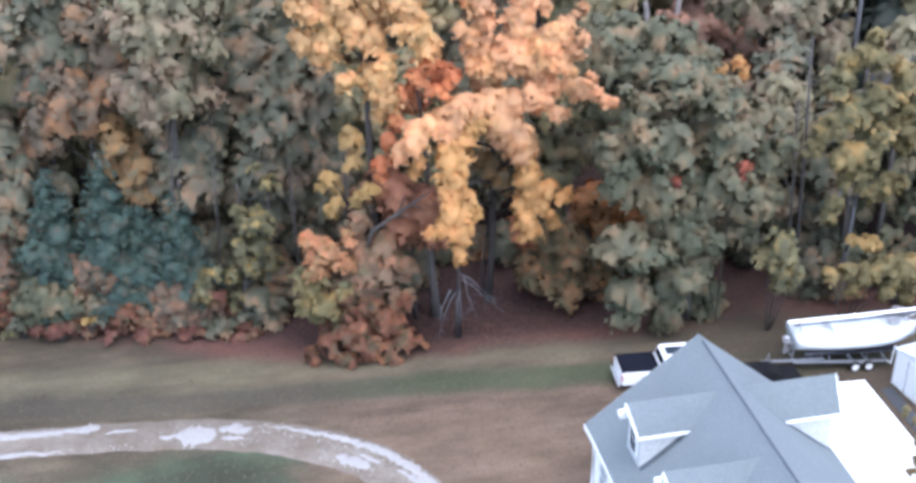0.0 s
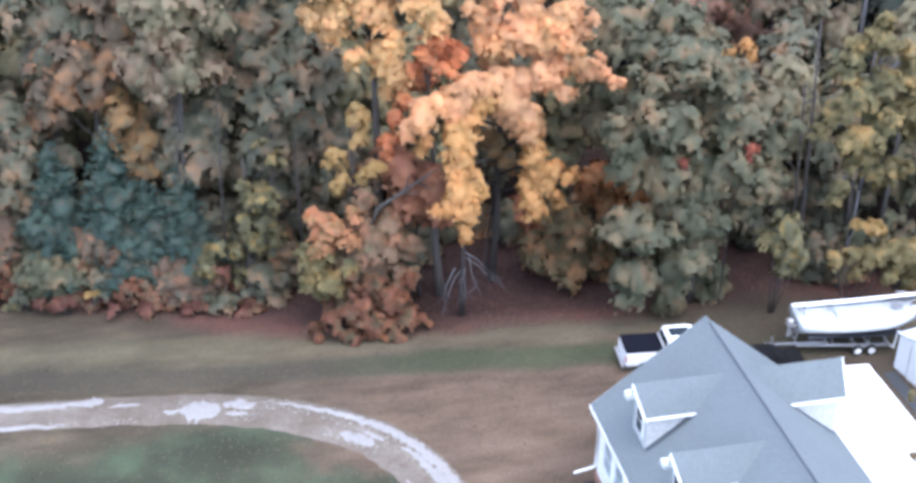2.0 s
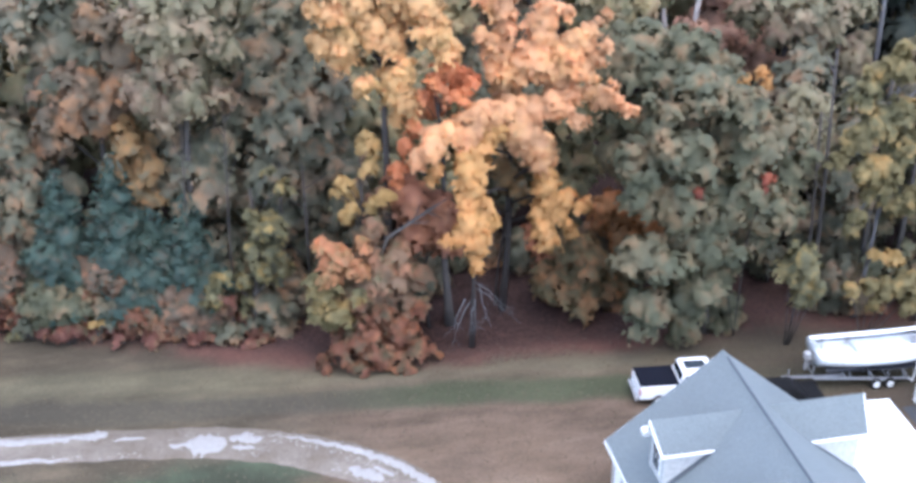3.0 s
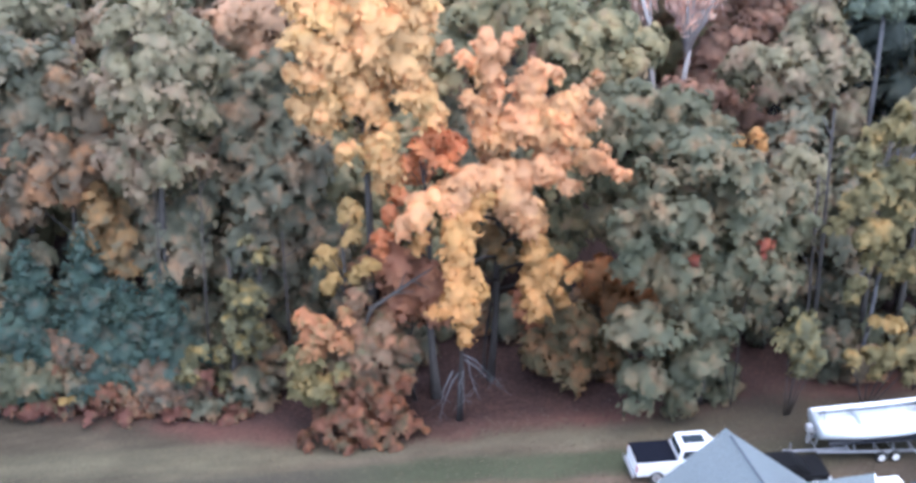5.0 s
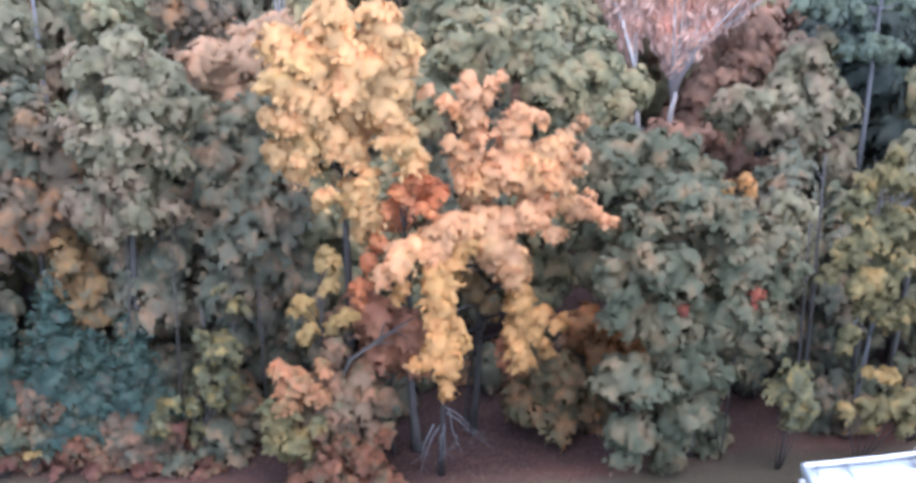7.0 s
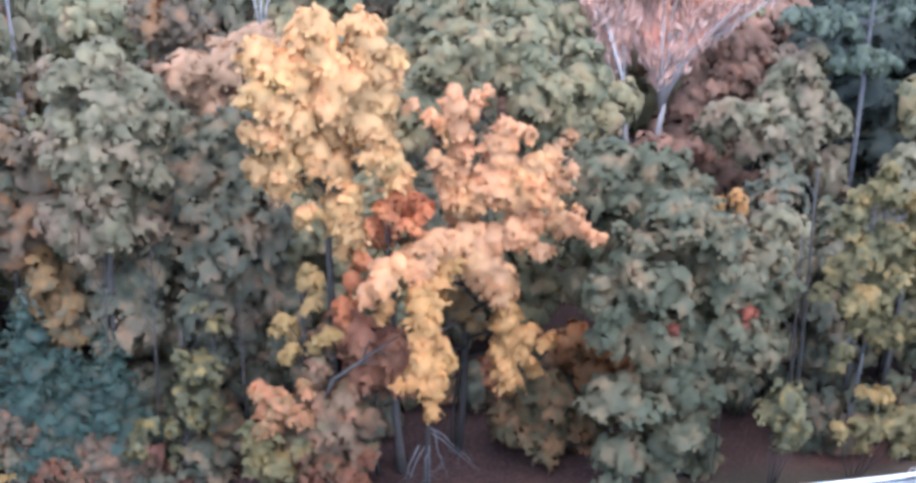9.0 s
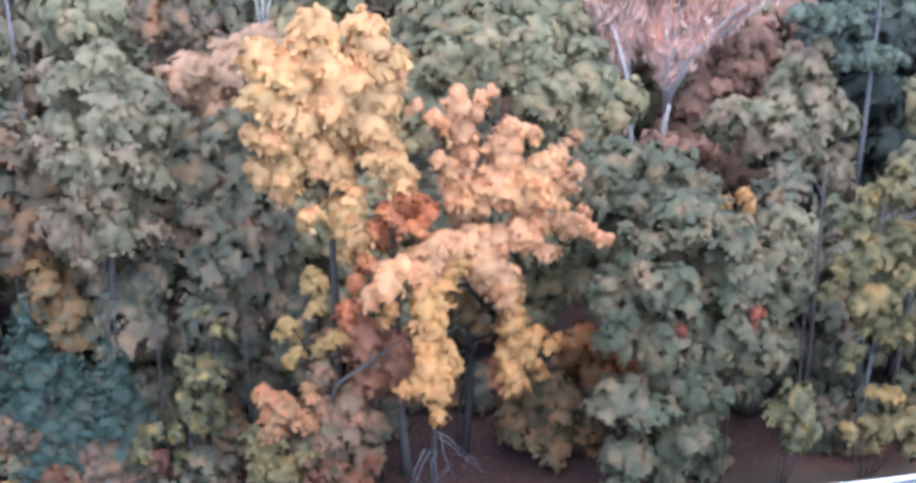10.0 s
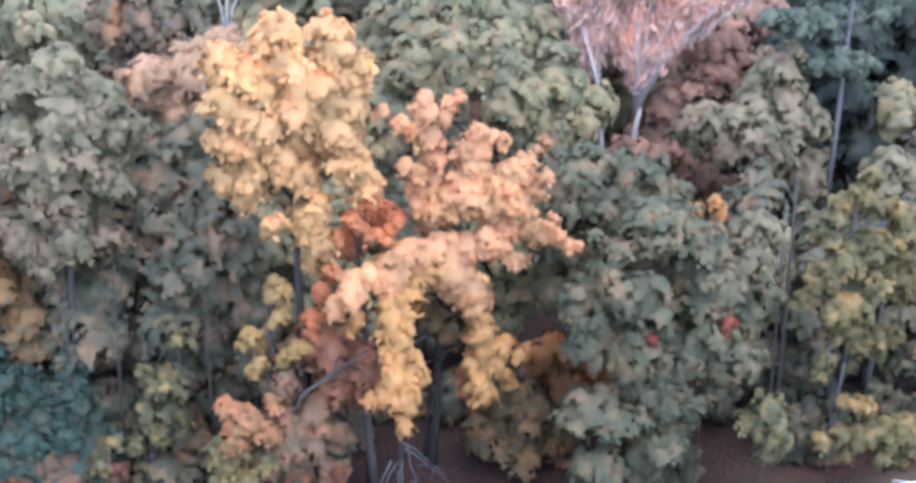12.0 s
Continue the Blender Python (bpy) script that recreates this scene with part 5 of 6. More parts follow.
broadleaf("small russet-brown beech in the shade of the wood", 16.2, 33.4, "leaf_rust", [(-2.0, -0.5, 8.4, 0.9), (-0.6, -0.6, 7.8, 1.0), (0.8, -0.5, 7.2, 1.0), (2.0, -0.4, 6.6, 0.9), (-1.4, -0.4, 6.6, 0.9), (0.2, -0.5, 6.0, 0.9), (1.4, -0.3, 5.4, 0.8)])
bough_tree("tall yellow-green poplar behind the boat", 14.0, 13.4, "leaf_yelgreen", [
    [(-0.3, -0.4, 15.9, 0.45), (-0.1, -0.4, 14.7, 0.76), (-1.5, -0.4, 14.7, 0.75), (-2.1, -0.8, 13.4, 0.86)],
    [(0.2, -0.4, 12.9, 1.06), (-1.0, -0.8, 12.1, 1.0), (-2.5, -1.0, 11.5, 0.7), (-3.5, -1.4, 10.0, 0.29)],
    [(0.9, -0.4, 10.8, 1.08), (-0.4, -0.9, 10.0, 1.01), (-1.9, -1.4, 9.8, 0.7)],
    [(1.6, -0.2, 14.0, 0.8), (2.2, -0.2, 12.0, 0.9), (2.6, -0.3, 9.6, 0.8)],
    [(-0.5, -0.8, 8.7, 0.42), (-1.8, -1.4, 7.3, 0.54), (-2.0, -1.4, 6.2, 0.42)],
    [(0.0, -0.8, 7.7, 0.42), (1.1, -0.8, 6.9, 0.61), (2.1, -0.4, 7.8, 0.74)],
], [[(-0.7, -1.8, 5.0, 0.36), (0.1, -2.0, 4.8, 0.61)]], "leaf_straw", bark="bark_mid", radius=0.12, top=13.0, per_m2=1.6, puff=0.5, leaf=0.32)
shrub("yellow-green bush behind the boat trailer", 13.6, 11.5, "leaf_yelgreen", [(-1.6, -0.5, 3.3, 0.5), (-0.6, -0.5, 3.5, 0.55), (0.5, -0.5, 3.1, 0.6), (1.5, -0.5, 3.2, 0.7), (2.5, -0.5, 2.9, 0.8), (-0.1, -0.7, 2.4, 0.45), (1.9, -0.8, 2.1, 0.55), (0.9, 0.1, 2.2, 0.5)])
broadleaf("green hardwood far in the wood", 1.5, 36.3, "leaf_green", [(-3.5, -1, 18.2, 1.74), (-0.8, -2, 17.8, 1.48), (2.2, -1.4, 17.2, 1.64), (4.6, -0.3, 16.5, 1.55), (0.7, -1.5, 18.8, 1.55), (-2, -1.9, 16.4, 1.45), (-4, -0.7, 16.4, 1.43), (-1.4, 2.3, 15, 1.53), (-1.4, 2.4, 15, 1.53)])
broadleaf("light green hardwood far in the wood", -21.5, 31.3, "leaf_green", [(-0.1, -1, 19.9, 1.25), (1.6, -0.4, 19.1, 1.28), (-0.6, -0.4, 20.7, 1.25), (1.2, -0.8, 20.6, 1.11), (-0, 0.8, 18.5, 1.31), (-0.5, 0.7, 19.3, 1.31)])
broadleaf("dull brown hardwood far in the wood", -17.3, 32.3, "leaf_brown", [(-0.2, -0.9, 19.2, 1.44), (1.3, -0.7, 17.8, 1.46), (-1.1, -0.6, 19.7, 1.2), (0.8, -1.4, 20.1, 1.37), (2.4, -0.4, 16.7, 1.25), (-0.8, 1.3, 18.3, 1.26), (1.7, 1.1, 15.3, 1.31)])
shrub("blue-green bush in the undergrowth along the lawn", -28.3, 21.0, "leaf_teal", [(-0.6, 0.3, 4.6, 0.93), (-0.2, -0.1, 4.7, 0.93), (0.2, 0.3, 4.7, 0.93), (0.6, 0.3, 4.6, 0.93), (0, 0.2, 2.2, 0.93)])
shrub("pink-tinged green bush in the undergrowth along the lawn", -26.1, 20.6, "leaf_pinkgreen", [(-0.7, 0.2, 3.5, 0.79), (-0.2, 0, 3.6, 0.79), (0.2, -0.1, 3.2, 0.79), (0.7, 0.2, 3.4, 0.79), (0, 0.2, 1.7, 1.1)])
shrub("olive-green bush in the undergrowth along the lawn", -23.9, 20.6, "leaf_olive", [(-0.7, 0, 2.8, 0.8), (-0.2, -0.2, 2.6, 0.8), (0.2, -0.3, 2.9, 0.8), (0.7, 0.3, 2.9, 0.8), (0, 0.2, 1.4, 1.12)])
shrub("pink-tinged green bush in the undergrowth along the lawn", -21.8, 20.0, "leaf_pinkgreen", [(-0.6, -0.3, 2.4, 0.9), (-0.2, 0.3, 2.2, 0.9), (0.2, -0.4, 2.3, 0.9), (0.6, 0.1, 2.2, 0.9), (0, 0.2, 1.1, 0.95)])
shrub("dark grey-green bush in the undergrowth along the lawn", -27.6, 20.2, "leaf_sage", [(-0.7, -0.4, 2.2, 0.79), (-0.2, -0.4, 2.1, 0.79), (0.2, -0.3, 2.1, 0.79), (0.7, 0.3, 2.3, 0.79), (0, 0.2, 1.1, 1.14)])
shrub("russet bush in the undergrowth along the lawn", -24.5, 19.6, "leaf_russet", [(-0.6, 0.3, 1.4, 0.8), (-0.2, -0.1, 1.5, 0.8), (0.2, -0.4, 1.4, 0.8), (0.6, 0.4, 1.6, 0.8)])
shrub("pink-tinged green bush in the undergrowth along the lawn", -22.8, 19.4, "leaf_pinkgreen", [(-0.6, 0.3, 0.8, 0.66), (-0.2, 0.2, 1, 0.66), (0.2, 0.2, 0.8, 0.66), (0.6, -0.3, 0.7, 0.66)])
shrub("pink-tinged green bush in the undergrowth along the lawn", -20.7, 19.0, "leaf_pinkgreen", [(-0.6, 0.3, 1.4, 0.8), (-0.2, -0.2, 1.3, 0.8), (0.2, -0.1, 1.2, 0.8), (0.6, 0.3, 1.1, 0.8)])
shrub("low crimson bush in the undergrowth along the lawn", -26.7, 19.8, "leaf_crimson", [(-0.6, 0.1, 0.5, 0.45), (-0.2, 0, 0.5, 0.45), (0.2, -0.2, 0.5, 0.45), (0.6, 0.3, 0.5, 0.45)])
shrub("low crimson bush in the undergrowth along the lawn", -29.2, 20.0, "leaf_crimson", [(-0.5, 0.2, 0.8, 0.45), (-0.2, 0.4, 0.9, 0.45), (0.2, -0.3, 0.9, 0.45), (0.5, 0.3, 1, 0.45)])
shrub("olive-green bush in the undergrowth along the lawn", -19.7, 18.2, "leaf_olive", [(-0.3, 0.3, 0.6, 0.52), (0, -0.3, 0.6, 0.52), (0.3, -0, 0.8, 0.52)])
shrub("dark grey-green bush in the undergrowth along the lawn", -29.0, 20.2, "leaf_sage", [(-0.5, -0.3, 2.6, 0.83), (-0.2, 0.3, 2.5, 0.83), (0.2, 0.4, 2.6, 0.83), (0.5, 0.1, 2.8, 0.83), (0, 0.2, 1.3, 0.81)])
shrub("olive-green bush in the undergrowth along the lawn", -25.7, 19.6, "leaf_olive", [(-0.3, 0.3, 1.8, 0.61), (0, 0.3, 1.8, 0.61), (0.3, 0.2, 1.8, 0.61), (0, 0.2, 1, 0.61)])
shrub("russet bush in the undergrowth along the lawn", -18.5, 18.6, "leaf_russet", [(-0.4, 0.2, 0.3, 0.45), (0, -0.2, 0.3, 0.45), (0.4, -0.1, 0.3, 0.45)])
shrub("blue-green bush in the undergrowth along the lawn", -20.2, 20.6, "leaf_teal", [(-0.4, 0.4, 2.7, 0.72), (0, -0.1, 2.8, 0.72), (0.4, -0.3, 2.5, 0.72), (0, 0.2, 1.3, 0.63)])
shrub("olive-green bush in the undergrowth along the lawn", -9.7, 18.0, "leaf_olive", [(-0.4, 0.4, 3.2, 0.86), (0, 0.1, 3.2, 0.86), (0.4, -0.4, 3.1, 0.86), (0, 0.2, 1.4, 0.75)])
shrub("brown bush in the undergrowth along the lawn", 1.2, 17.5, "leaf_brown", [(-0.4, 0.2, 0.3, 0.6), (0, 0.3, 0.3, 0.6), (0.4, -0.2, 0.3, 0.6)])
shrub("grey-green bush in the undergrowth along the lawn", 6.5, 13.4, "leaf_sage", [(-0.4, -0, 0.4, 0.53), (0, 0, 0.4, 0.53), (0.4, 0.2, 0.5, 0.53)])
shrub("small bright yellow bush in the undergrowth along the lawn", -26.3, 19.2, "leaf_straw", [(-0.2, 0, 1.3, 0.24), (0.2, -0.1, 1.4, 0.24)], puff=0.3, leaf=0.24)
shrub("low crimson bush in the undergrowth along the lawn", -27.8, 19.4, "leaf_crimson", [(-0.5, -0.2, 0.9, 0.45), (-0.2, -0.1, 0.9, 0.45), (0.2, 0.2, 1, 0.45), (0.5, -0.2, 0.9, 0.45)])
shrub("low crimson bush in the undergrowth along the lawn", -25.2, 19.0, "leaf_crimson", [(-0.4, 0.4, 0.6, 0.45), (0, -0.4, 0.6, 0.45), (0.4, 0.3, 0.7, 0.45)])
shrub("low crimson bush in the undergrowth along the lawn", -23.5, 18.6, "leaf_crimson", [(-0.4, 0.4, 0.4, 0.45), (0, -0.4, 0.4, 0.45), (0.4, 0.2, 0.4, 0.45)])
shrub("low crimson bush in the undergrowth along the lawn", -21.0, 18.2, "leaf_crimson", [(-0.4, -0.3, 0.5, 0.45), (0, -0, 0.5, 0.45), (0.4, -0, 0.4, 0.45)])
shrub("low crimson bush in the undergrowth along the lawn", -18.2, 17.8, "leaf_crimson", [(-0.4, -0.4, 0.3, 0.45), (0, 0.2, 0.3, 0.45), (0.4, -0.3, 0.3, 0.45)])
shrub("low crimson bush in the undergrowth along the lawn", -30.1, 20.4, "leaf_crimson", [(-0.4, 0, 1.2, 0.45), (0, -0, 1.2, 0.45), (0.4, 0, 1.1, 0.45)])
shrub("pink-tinged green bush in the undergrowth along the lawn", -22.0, 19.0, "leaf_pinkgreen", [(-0.4, 0.1, 1.8, 0.7), (0, 0.1, 1.9, 0.7), (0.4, -0.4, 1.8, 0.7), (0, 0.2, 0.9, 0.7)])
shrub("pink-tinged green bush in the undergrowth along the lawn", -25.3, 20.2, "leaf_pinkgreen", [(-0.4, 0.2, 3.1, 0.51), (0, -0.4, 3.1, 0.51), (0.4, -0.2, 3.2, 0.51), (0, 0.2, 1.6, 0.73)])
cedar(-24.8, 21.4, 9.9, 2.6)
cedar(-21.3, 20.8, 7.7, 2.3)
cedar(-27.7, 21.8, 9.1, 2.3)
cedar(-23.1, 21.0, 7.1, 2.1)

# ---- bare pinkish tree, pines and dead wood ----
def bare_tree(x, y):
    """A pale tree that forks low into long upright limbs, with a thin feathery veil of pinkish leaves."""
    tree = thing("tree", pose(x, y, ground_z(x, y)), "pale forked tree almost bare, with thin pinkish leaves", "tree", "trees of the wood")
    part("trunk", tube([(-0.6, 0, -0.3), (-0.1, 0, 6), (0.05, 0, 10.4), (0.25, 0, 12.0)], [0.3, 0.24, 0.18, 0.14], 8), "bark_pale", tree, smooth=True)
    part("trunk", tube([(-0.8, 0.3, -0.3), (-1.9, 0.4, 9.4), (-2.6, 0.2, 13.6), (-3.6, 0.1, 16.4)], [0.26, 0.19, 0.13, 0.07], 8), "bark_pale", tree, smooth=True)
    stems = []
    rays = [(-4.8, 18.8, 0), (-3.3, 20.5, 0), (-2.0, 21.0, 1), (-0.9, 21.5, 1), (0.3, 22.0, 1), (1.4, 22.0, 1), (2.6, 21.4, 1), (3.9, 20.6, 1), (5.4, 19.2, 1), (6.8, 18.2, 1)]
    for i, (dx, top, right) in enumerate(rays):
        e = Vector((dx, random.uniform(-0.9, 0.9), top))
        a = Vector((0.12, 0, 9.8 + 0.24 * i)) if right else Vector((-2.3, 0.25, 12.0 + 0.4 * i))
        bend = Vector((-(dx - a.x) * random.uniform(0.02, 0.22), random.uniform(-0.3, 0.3), random.uniform(0.1, 0.6)))
        part("limb", tube([a, a.lerp(e, 0.4) + bend, a.lerp(e, 0.75) + bend * 0.5, e], [0.12, 0.085, 0.05, 0.015], 6), "bark_pale", tree, smooth=True)
        for j in range(11):
            u = 0.2 + 0.075 * j
            q = a.lerp(e, u) + bend * (1 - abs(u - 0.5))
            tip = q + Vector((random.uniform(-0.9, 0.9), random.uniform(-0.8, 0.8), random.uniform(0.8, 1.8)))
            part("twig", tube([q, tip], [0.022, 0.006], 4), "bark_pale", tree)
            if u > (0.38 if dx > 3 else 0.2):
                stems.append((q + Vector((0, 0.5, -0.3)), tip + (tip - q) * 0.35 + Vector((0, 0.5, 0)), random.uniform(0.3, 0.55)))
    plumes("crown", stems, "leaf_pink", tree, per_m=95, length=0.95, width=0.2, spread=0.3)
    return tree


bare_tree(12.0, 35.0)


def bare_crown(x, y, h, fork, spread, count):
    """A pale trunk whose bare upper limbs stand clear of the leaves around it."""
    tree = thing("tree", pose(x, y, ground_z(x, y)), "bare pale-barked tree standing among the leafy crowns", "tree", "trees of the wood")
    part("trunk", tube([(0, 0, -0.3), (0.1, 0, fork * 0.6), (0.0, 0, fork)], [0.2, 0.14, 0.09], 7), "bark_grey", tree, smooth=True)
    for i in range(count):
        w = (i - (count - 1) / 2) / max(1, count - 1) * 2
        e = Vector((w * spread + 0.35 * math.sin(7 * i), 0.4 * math.sin(3 * i), h - abs(w) * 0.8 - 0.9 * math.sin(5 * i) ** 2))
        mid = Vector((w * spread * 0.35, 0.2 * math.sin(3 * i), fork + (h - fork) * 0.45))
        limb = part("limb", tube([(0, 0, fork - 0.2), mid, e], [0.08, 0.055, 0.02], 6), "bark_pale", tree, smooth=True)
        for q in (0.3, 0.6):
            f = mid.lerp(e, q)
            part("twig", tube([f, f + Vector((0.5 * math.cos(5 * i + 9 * q), 0.2, 0.7))], [0.03, 0.008], 4), "bark_pale", limb)
    return tree


bare_crown(-12.0, 34.0, 22.0, 16.9, 0.8, 3)
bare_crown(-25.0, 36.0, 22.0, 19.5, 0.5, 2)


def pine(x, y, h, plates, bark="bark_mid", label="tall pine with a straight trunk and flat green needle plates"):
    tree = thing("pine_tree", pose(x, y, ground_z(x, y)), label, "pine tree", "pines")
    part("trunk", tube([(0.3, 0, -0.3), (0.1, 0, h * 0.5), (-0.25, 0, h)], [0.2, 0.16, 0.05], 8), bark, tree, smooth=True)
    lobes = []
    for dx, dy, z, r in plates:
        a, e = Vector((0.1 - 0.35 * z / h, 0, z - 0.5)), Vector((dx, dy, z))
        part("limb", tube([a, a.lerp(e, 0.5) + Vector((0, 0, 0.1)), e], [0.07, 0.05, 0.02], 5), bark, tree, smooth=True)
        for q in range(3):
            lobes.append((dx * (0.75 + 0.25 * q) + random.uniform(-0.3, 0.3), dy + random.uniform(-0.5, 0.5), z + random.uniform(-0.15, 0.15), r * random.uniform(0.6, 0.85)))
    foliage("crown", lobes, "leaf_pine", tree, leaf=0.3, puff=0.4, per_m2=2.6, long=1.2, inner=0.6)
    return tree


pine(20.2, 26.5, 23.0, [(-1.7, -0.2, 17.1, 0.8), (-0.7, -0.3, 17.3, 0.9), (0.4, 0.2, 16.9, 0.8), (1.0, -0.2, 16.8, 0.7), (-4.3, 0.2, 19.5, 0.9), (-3.4, 0.0, 19.5, 0.8), (-2.4, -0.2, 19.3, 0.8), (-1.2, 0.3, 18.5, 0.7), (1.6, -0.3, 19.4, 0.9), (0.9, 0.3, 21.0, 1.0), (-0.9, -0.2, 21.6, 1.0), (0, 0, 23.0, 0.8)])
pine(23.7, 31.0, 24.0, [(0.9, -0.3, 13.3, 0.9), (1.9, 0.2, 12.7, 0.8), (0.0, 0.3, 14.2, 0.8), (-1.6, 0.2, 18.2, 0.9), (-0.7, -0.2, 18.1, 0.9), (0.9, -0.2, 18.3, 1.0), (-0.8, -0.3, 20.0, 1.0), (0.9, 0.4, 21.4, 1.0), (0, 0, 23.8, 0.8)], bark="bark")

for x, y, h, lean in ((-16.4, 21.0, 10, 0.2), (-14.9, 20.4, 9, -0.2)):
    pole = thing("sapling", pose(x, y, ground_z(x, y)), "thin bare grey trunk in the shade of the wood", "tree", "trees of the wood")
    part("trunk", tube([(0, 0, -0.2), (lean * 0.5, 0.1, h * 0.5), (lean, 0, h)], [0.10, 0.075, 0.03], 6), "bark", pole, smooth=True)
    for j in range(5):
        z = h * (0.35 + 0.12 * j)
        a = 2.4 * j + h
        part("limb", tube([(lean * z / h, 0.05, z), (lean * z / h + math.cos(a) * 1.1, math.sin(a) * 1.1, z + 0.9)], [0.03, 0.01], 5), "bark", pole)

for x, y, h, lean in ((-19.2, 20.2, 13.0, 0.3), (-21.4, 20.4, 13.6, 0.4)):
    pole = thing("sapling", pose(x, y, ground_z(x, y)), "slender grey trunk with bare upper limbs before the oak", "tree", "trees of the wood")
    part("trunk", tube([(0, 0, -0.2), (lean * 0.4, 0.1, h * 0.5), (lean, 0, h)], [0.06, 0.045, 0.012], 6), "bark", pole, smooth=True)
    for j in range(6):
        z = h * (0.6 + 0.06 * j)
        side = 1 if j % 2 else -1
        part("limb", tube([(lean * z / h, 0.03, z), (lean * z / h + side * 0.35, -0.1, z + 0.7), (lean * z / h + side * 0.5, -0.1, z + 1.5)], [0.024, 0.016, 0.006], 5), "bark", pole)

brush = thing("dead_branches", pose(-7.1, 14.8, ground_z(-7.1, 14.8)), "spread of bare grey branches propped under the maple", "branches")
for j in range(7):
    a = -3.0 + 2.9 * j / 6 + random.uniform(-0.25, 0.25)
    b0 = Vector((random.uniform(-0.5, 0.6), random.uniform(-0.2, 0.5), random.uniform(2.4, 4.6)))
    r = random.uniform(0.6, 2.6)
    e = b0 * 0.5 + Vector((math.cos(a) * r, math.sin(a) * r * 0.5, random.uniform(-1.2, 0.4)))
    m = b0.lerp(e, 0.5) + Vector((random.uniform(-0.3, 0.3), 0, random.uniform(-0.2, 0.2)))
    w = random.uniform(0.5, 1.3)
    limb = part("branch", tube([b0, b0.lerp(m, 0.5) + Vector((random.uniform(-0.1, 0.1), 0, 0.1)), m, e], [0.05 * w, 0.045 * w, 0.032 * w, 0.01], 5), "bark_mid", brush, smooth=True)
    for q in range(3):
        f = m.lerp(e, random.uniform(0.0, 0.8))
        part("twig", tube([f, f + Vector((random.uniform(-0.6, 0.6), random.uniform(-0.3, 0.3), random.uniform(-0.8, 0.1)))], [0.016, 0.006], 4), "bark_mid", limb)
part("stump", tube([(0, 0.1, -0.2), (0.04, 0.1, 2.4), (0, 0.1, 4.9)], [0.2, 0.15, 0.07], 8), "bark_dark", brush, smooth=True)

snag = thing("leaning_trunk", pose(-12.7, 15.8, ground_z(-12.6, 15.6)), "grey dead trunk leaning through the dogwood", "tree trunk")
part("trunk", tube([(0.2, 0.6, -0.2), (0.6, 0.2, 4.6), (1.3, -0.2, 6.75), (2.4, -0.2, 7.45), (3.3, -0.2, 8.05), (4.3, -0.2, 8.65)], [0.13, 0.12, 0.1, 0.09, 0.07, 0.04], 7), "bark", snag, smooth=True)
for a, e in (((3.3, -0.2, 8.05), (4.1, -0.2, 7.55)), ((2.4, -0.2, 7.45), (3.4, -0.3, 7.5)), ((2.7, -0.2, 7.7), (3.0, -0.3, 8.7))):
    part("limb", tube([a, e], [0.05, 0.015], 5), "bark", snag)

# ---- mixed low growth where the wood meets the lawn ----
MIXED = [("leaf_salmon", "salmon-orange"), ("leaf_olive", "olive-green"), ("leaf_crimson", "dull crimson"), ("leaf_sumac", "orange and green"), ("leaf_lime", "yellow-green"), ("leaf_dusk", "dusty pink"), ("leaf_olive", "olive-green"), ("leaf_russet", "rust-red")]
for i in range(30):
    x = -31.2 + i * 0.5 + random.uniform(-0.2, 0.2)
    y = 18.0 - 0.17 * (x + 17) + random.uniform(-0.1, 1.2)
    h = random.uniform(0.5, 2.3)
    mat, word = MIXED[(i * 5 + 2) % 8]
    shrub(word + " low bush among others along the lawn", x, y, mat, [(random.uniform(-0.5, 0.5), random.uniform(-0.3, 0.3), h * (0.3 + 0.28 * j), random.uniform(0.25, 0.5)) for j in range(4)], puff=0.5, leaf=0.26)

# ---- shaded undergrowth between the trunks ----
for x, y, h, mat, word in ((-17.3, 18.9, 2.4, "leaf_olive", "olive-green"), (-15.9, 19.3, 2.8, "leaf_brown", "brown"), (-16.5, 20.2, 3.2, "leaf_olive", "olive-green"), (16.8, 12.2, 3.4, "leaf_yelgreen", "yellow-green"), (18.6, 13.4, 3.8, "leaf_olive", "olive-green"), (17.2, 14.9, 3.6, "leaf_sage", "grey-green"), (20.4, 12.4, 3.4, "leaf_olive", "olive-green"), (15.4, 15.2, 3.0, "leaf_sage", "grey-green"), (6.9, 14.6, 2.6, "leaf_sage", "grey-green"), (13.5, 14.4, 2.2, "leaf_olive", "olive-green"), (14.4, 14.0, 1.8, "leaf_brown", "brown"), (12.4, 15.2, 2.4, "leaf_olive", "olive-green"), (14.9, 15.4, 2.6, "leaf_olive", "olive-green"), (-27.8, 23.6, 8.6, "leaf_olive", "olive-green"), (-28.6, 24.2, 9.4, "leaf_brown", "brown")):
    shrub(word + " bush in the shade at the wood's edge", x, y, mat, [(random.uniform(-0.9, 0.9), random.uniform(-0.5, 0.5), h * (0.2 + 0.17 * j), random.uniform(0.6, 0.9)) for j in range(5)])
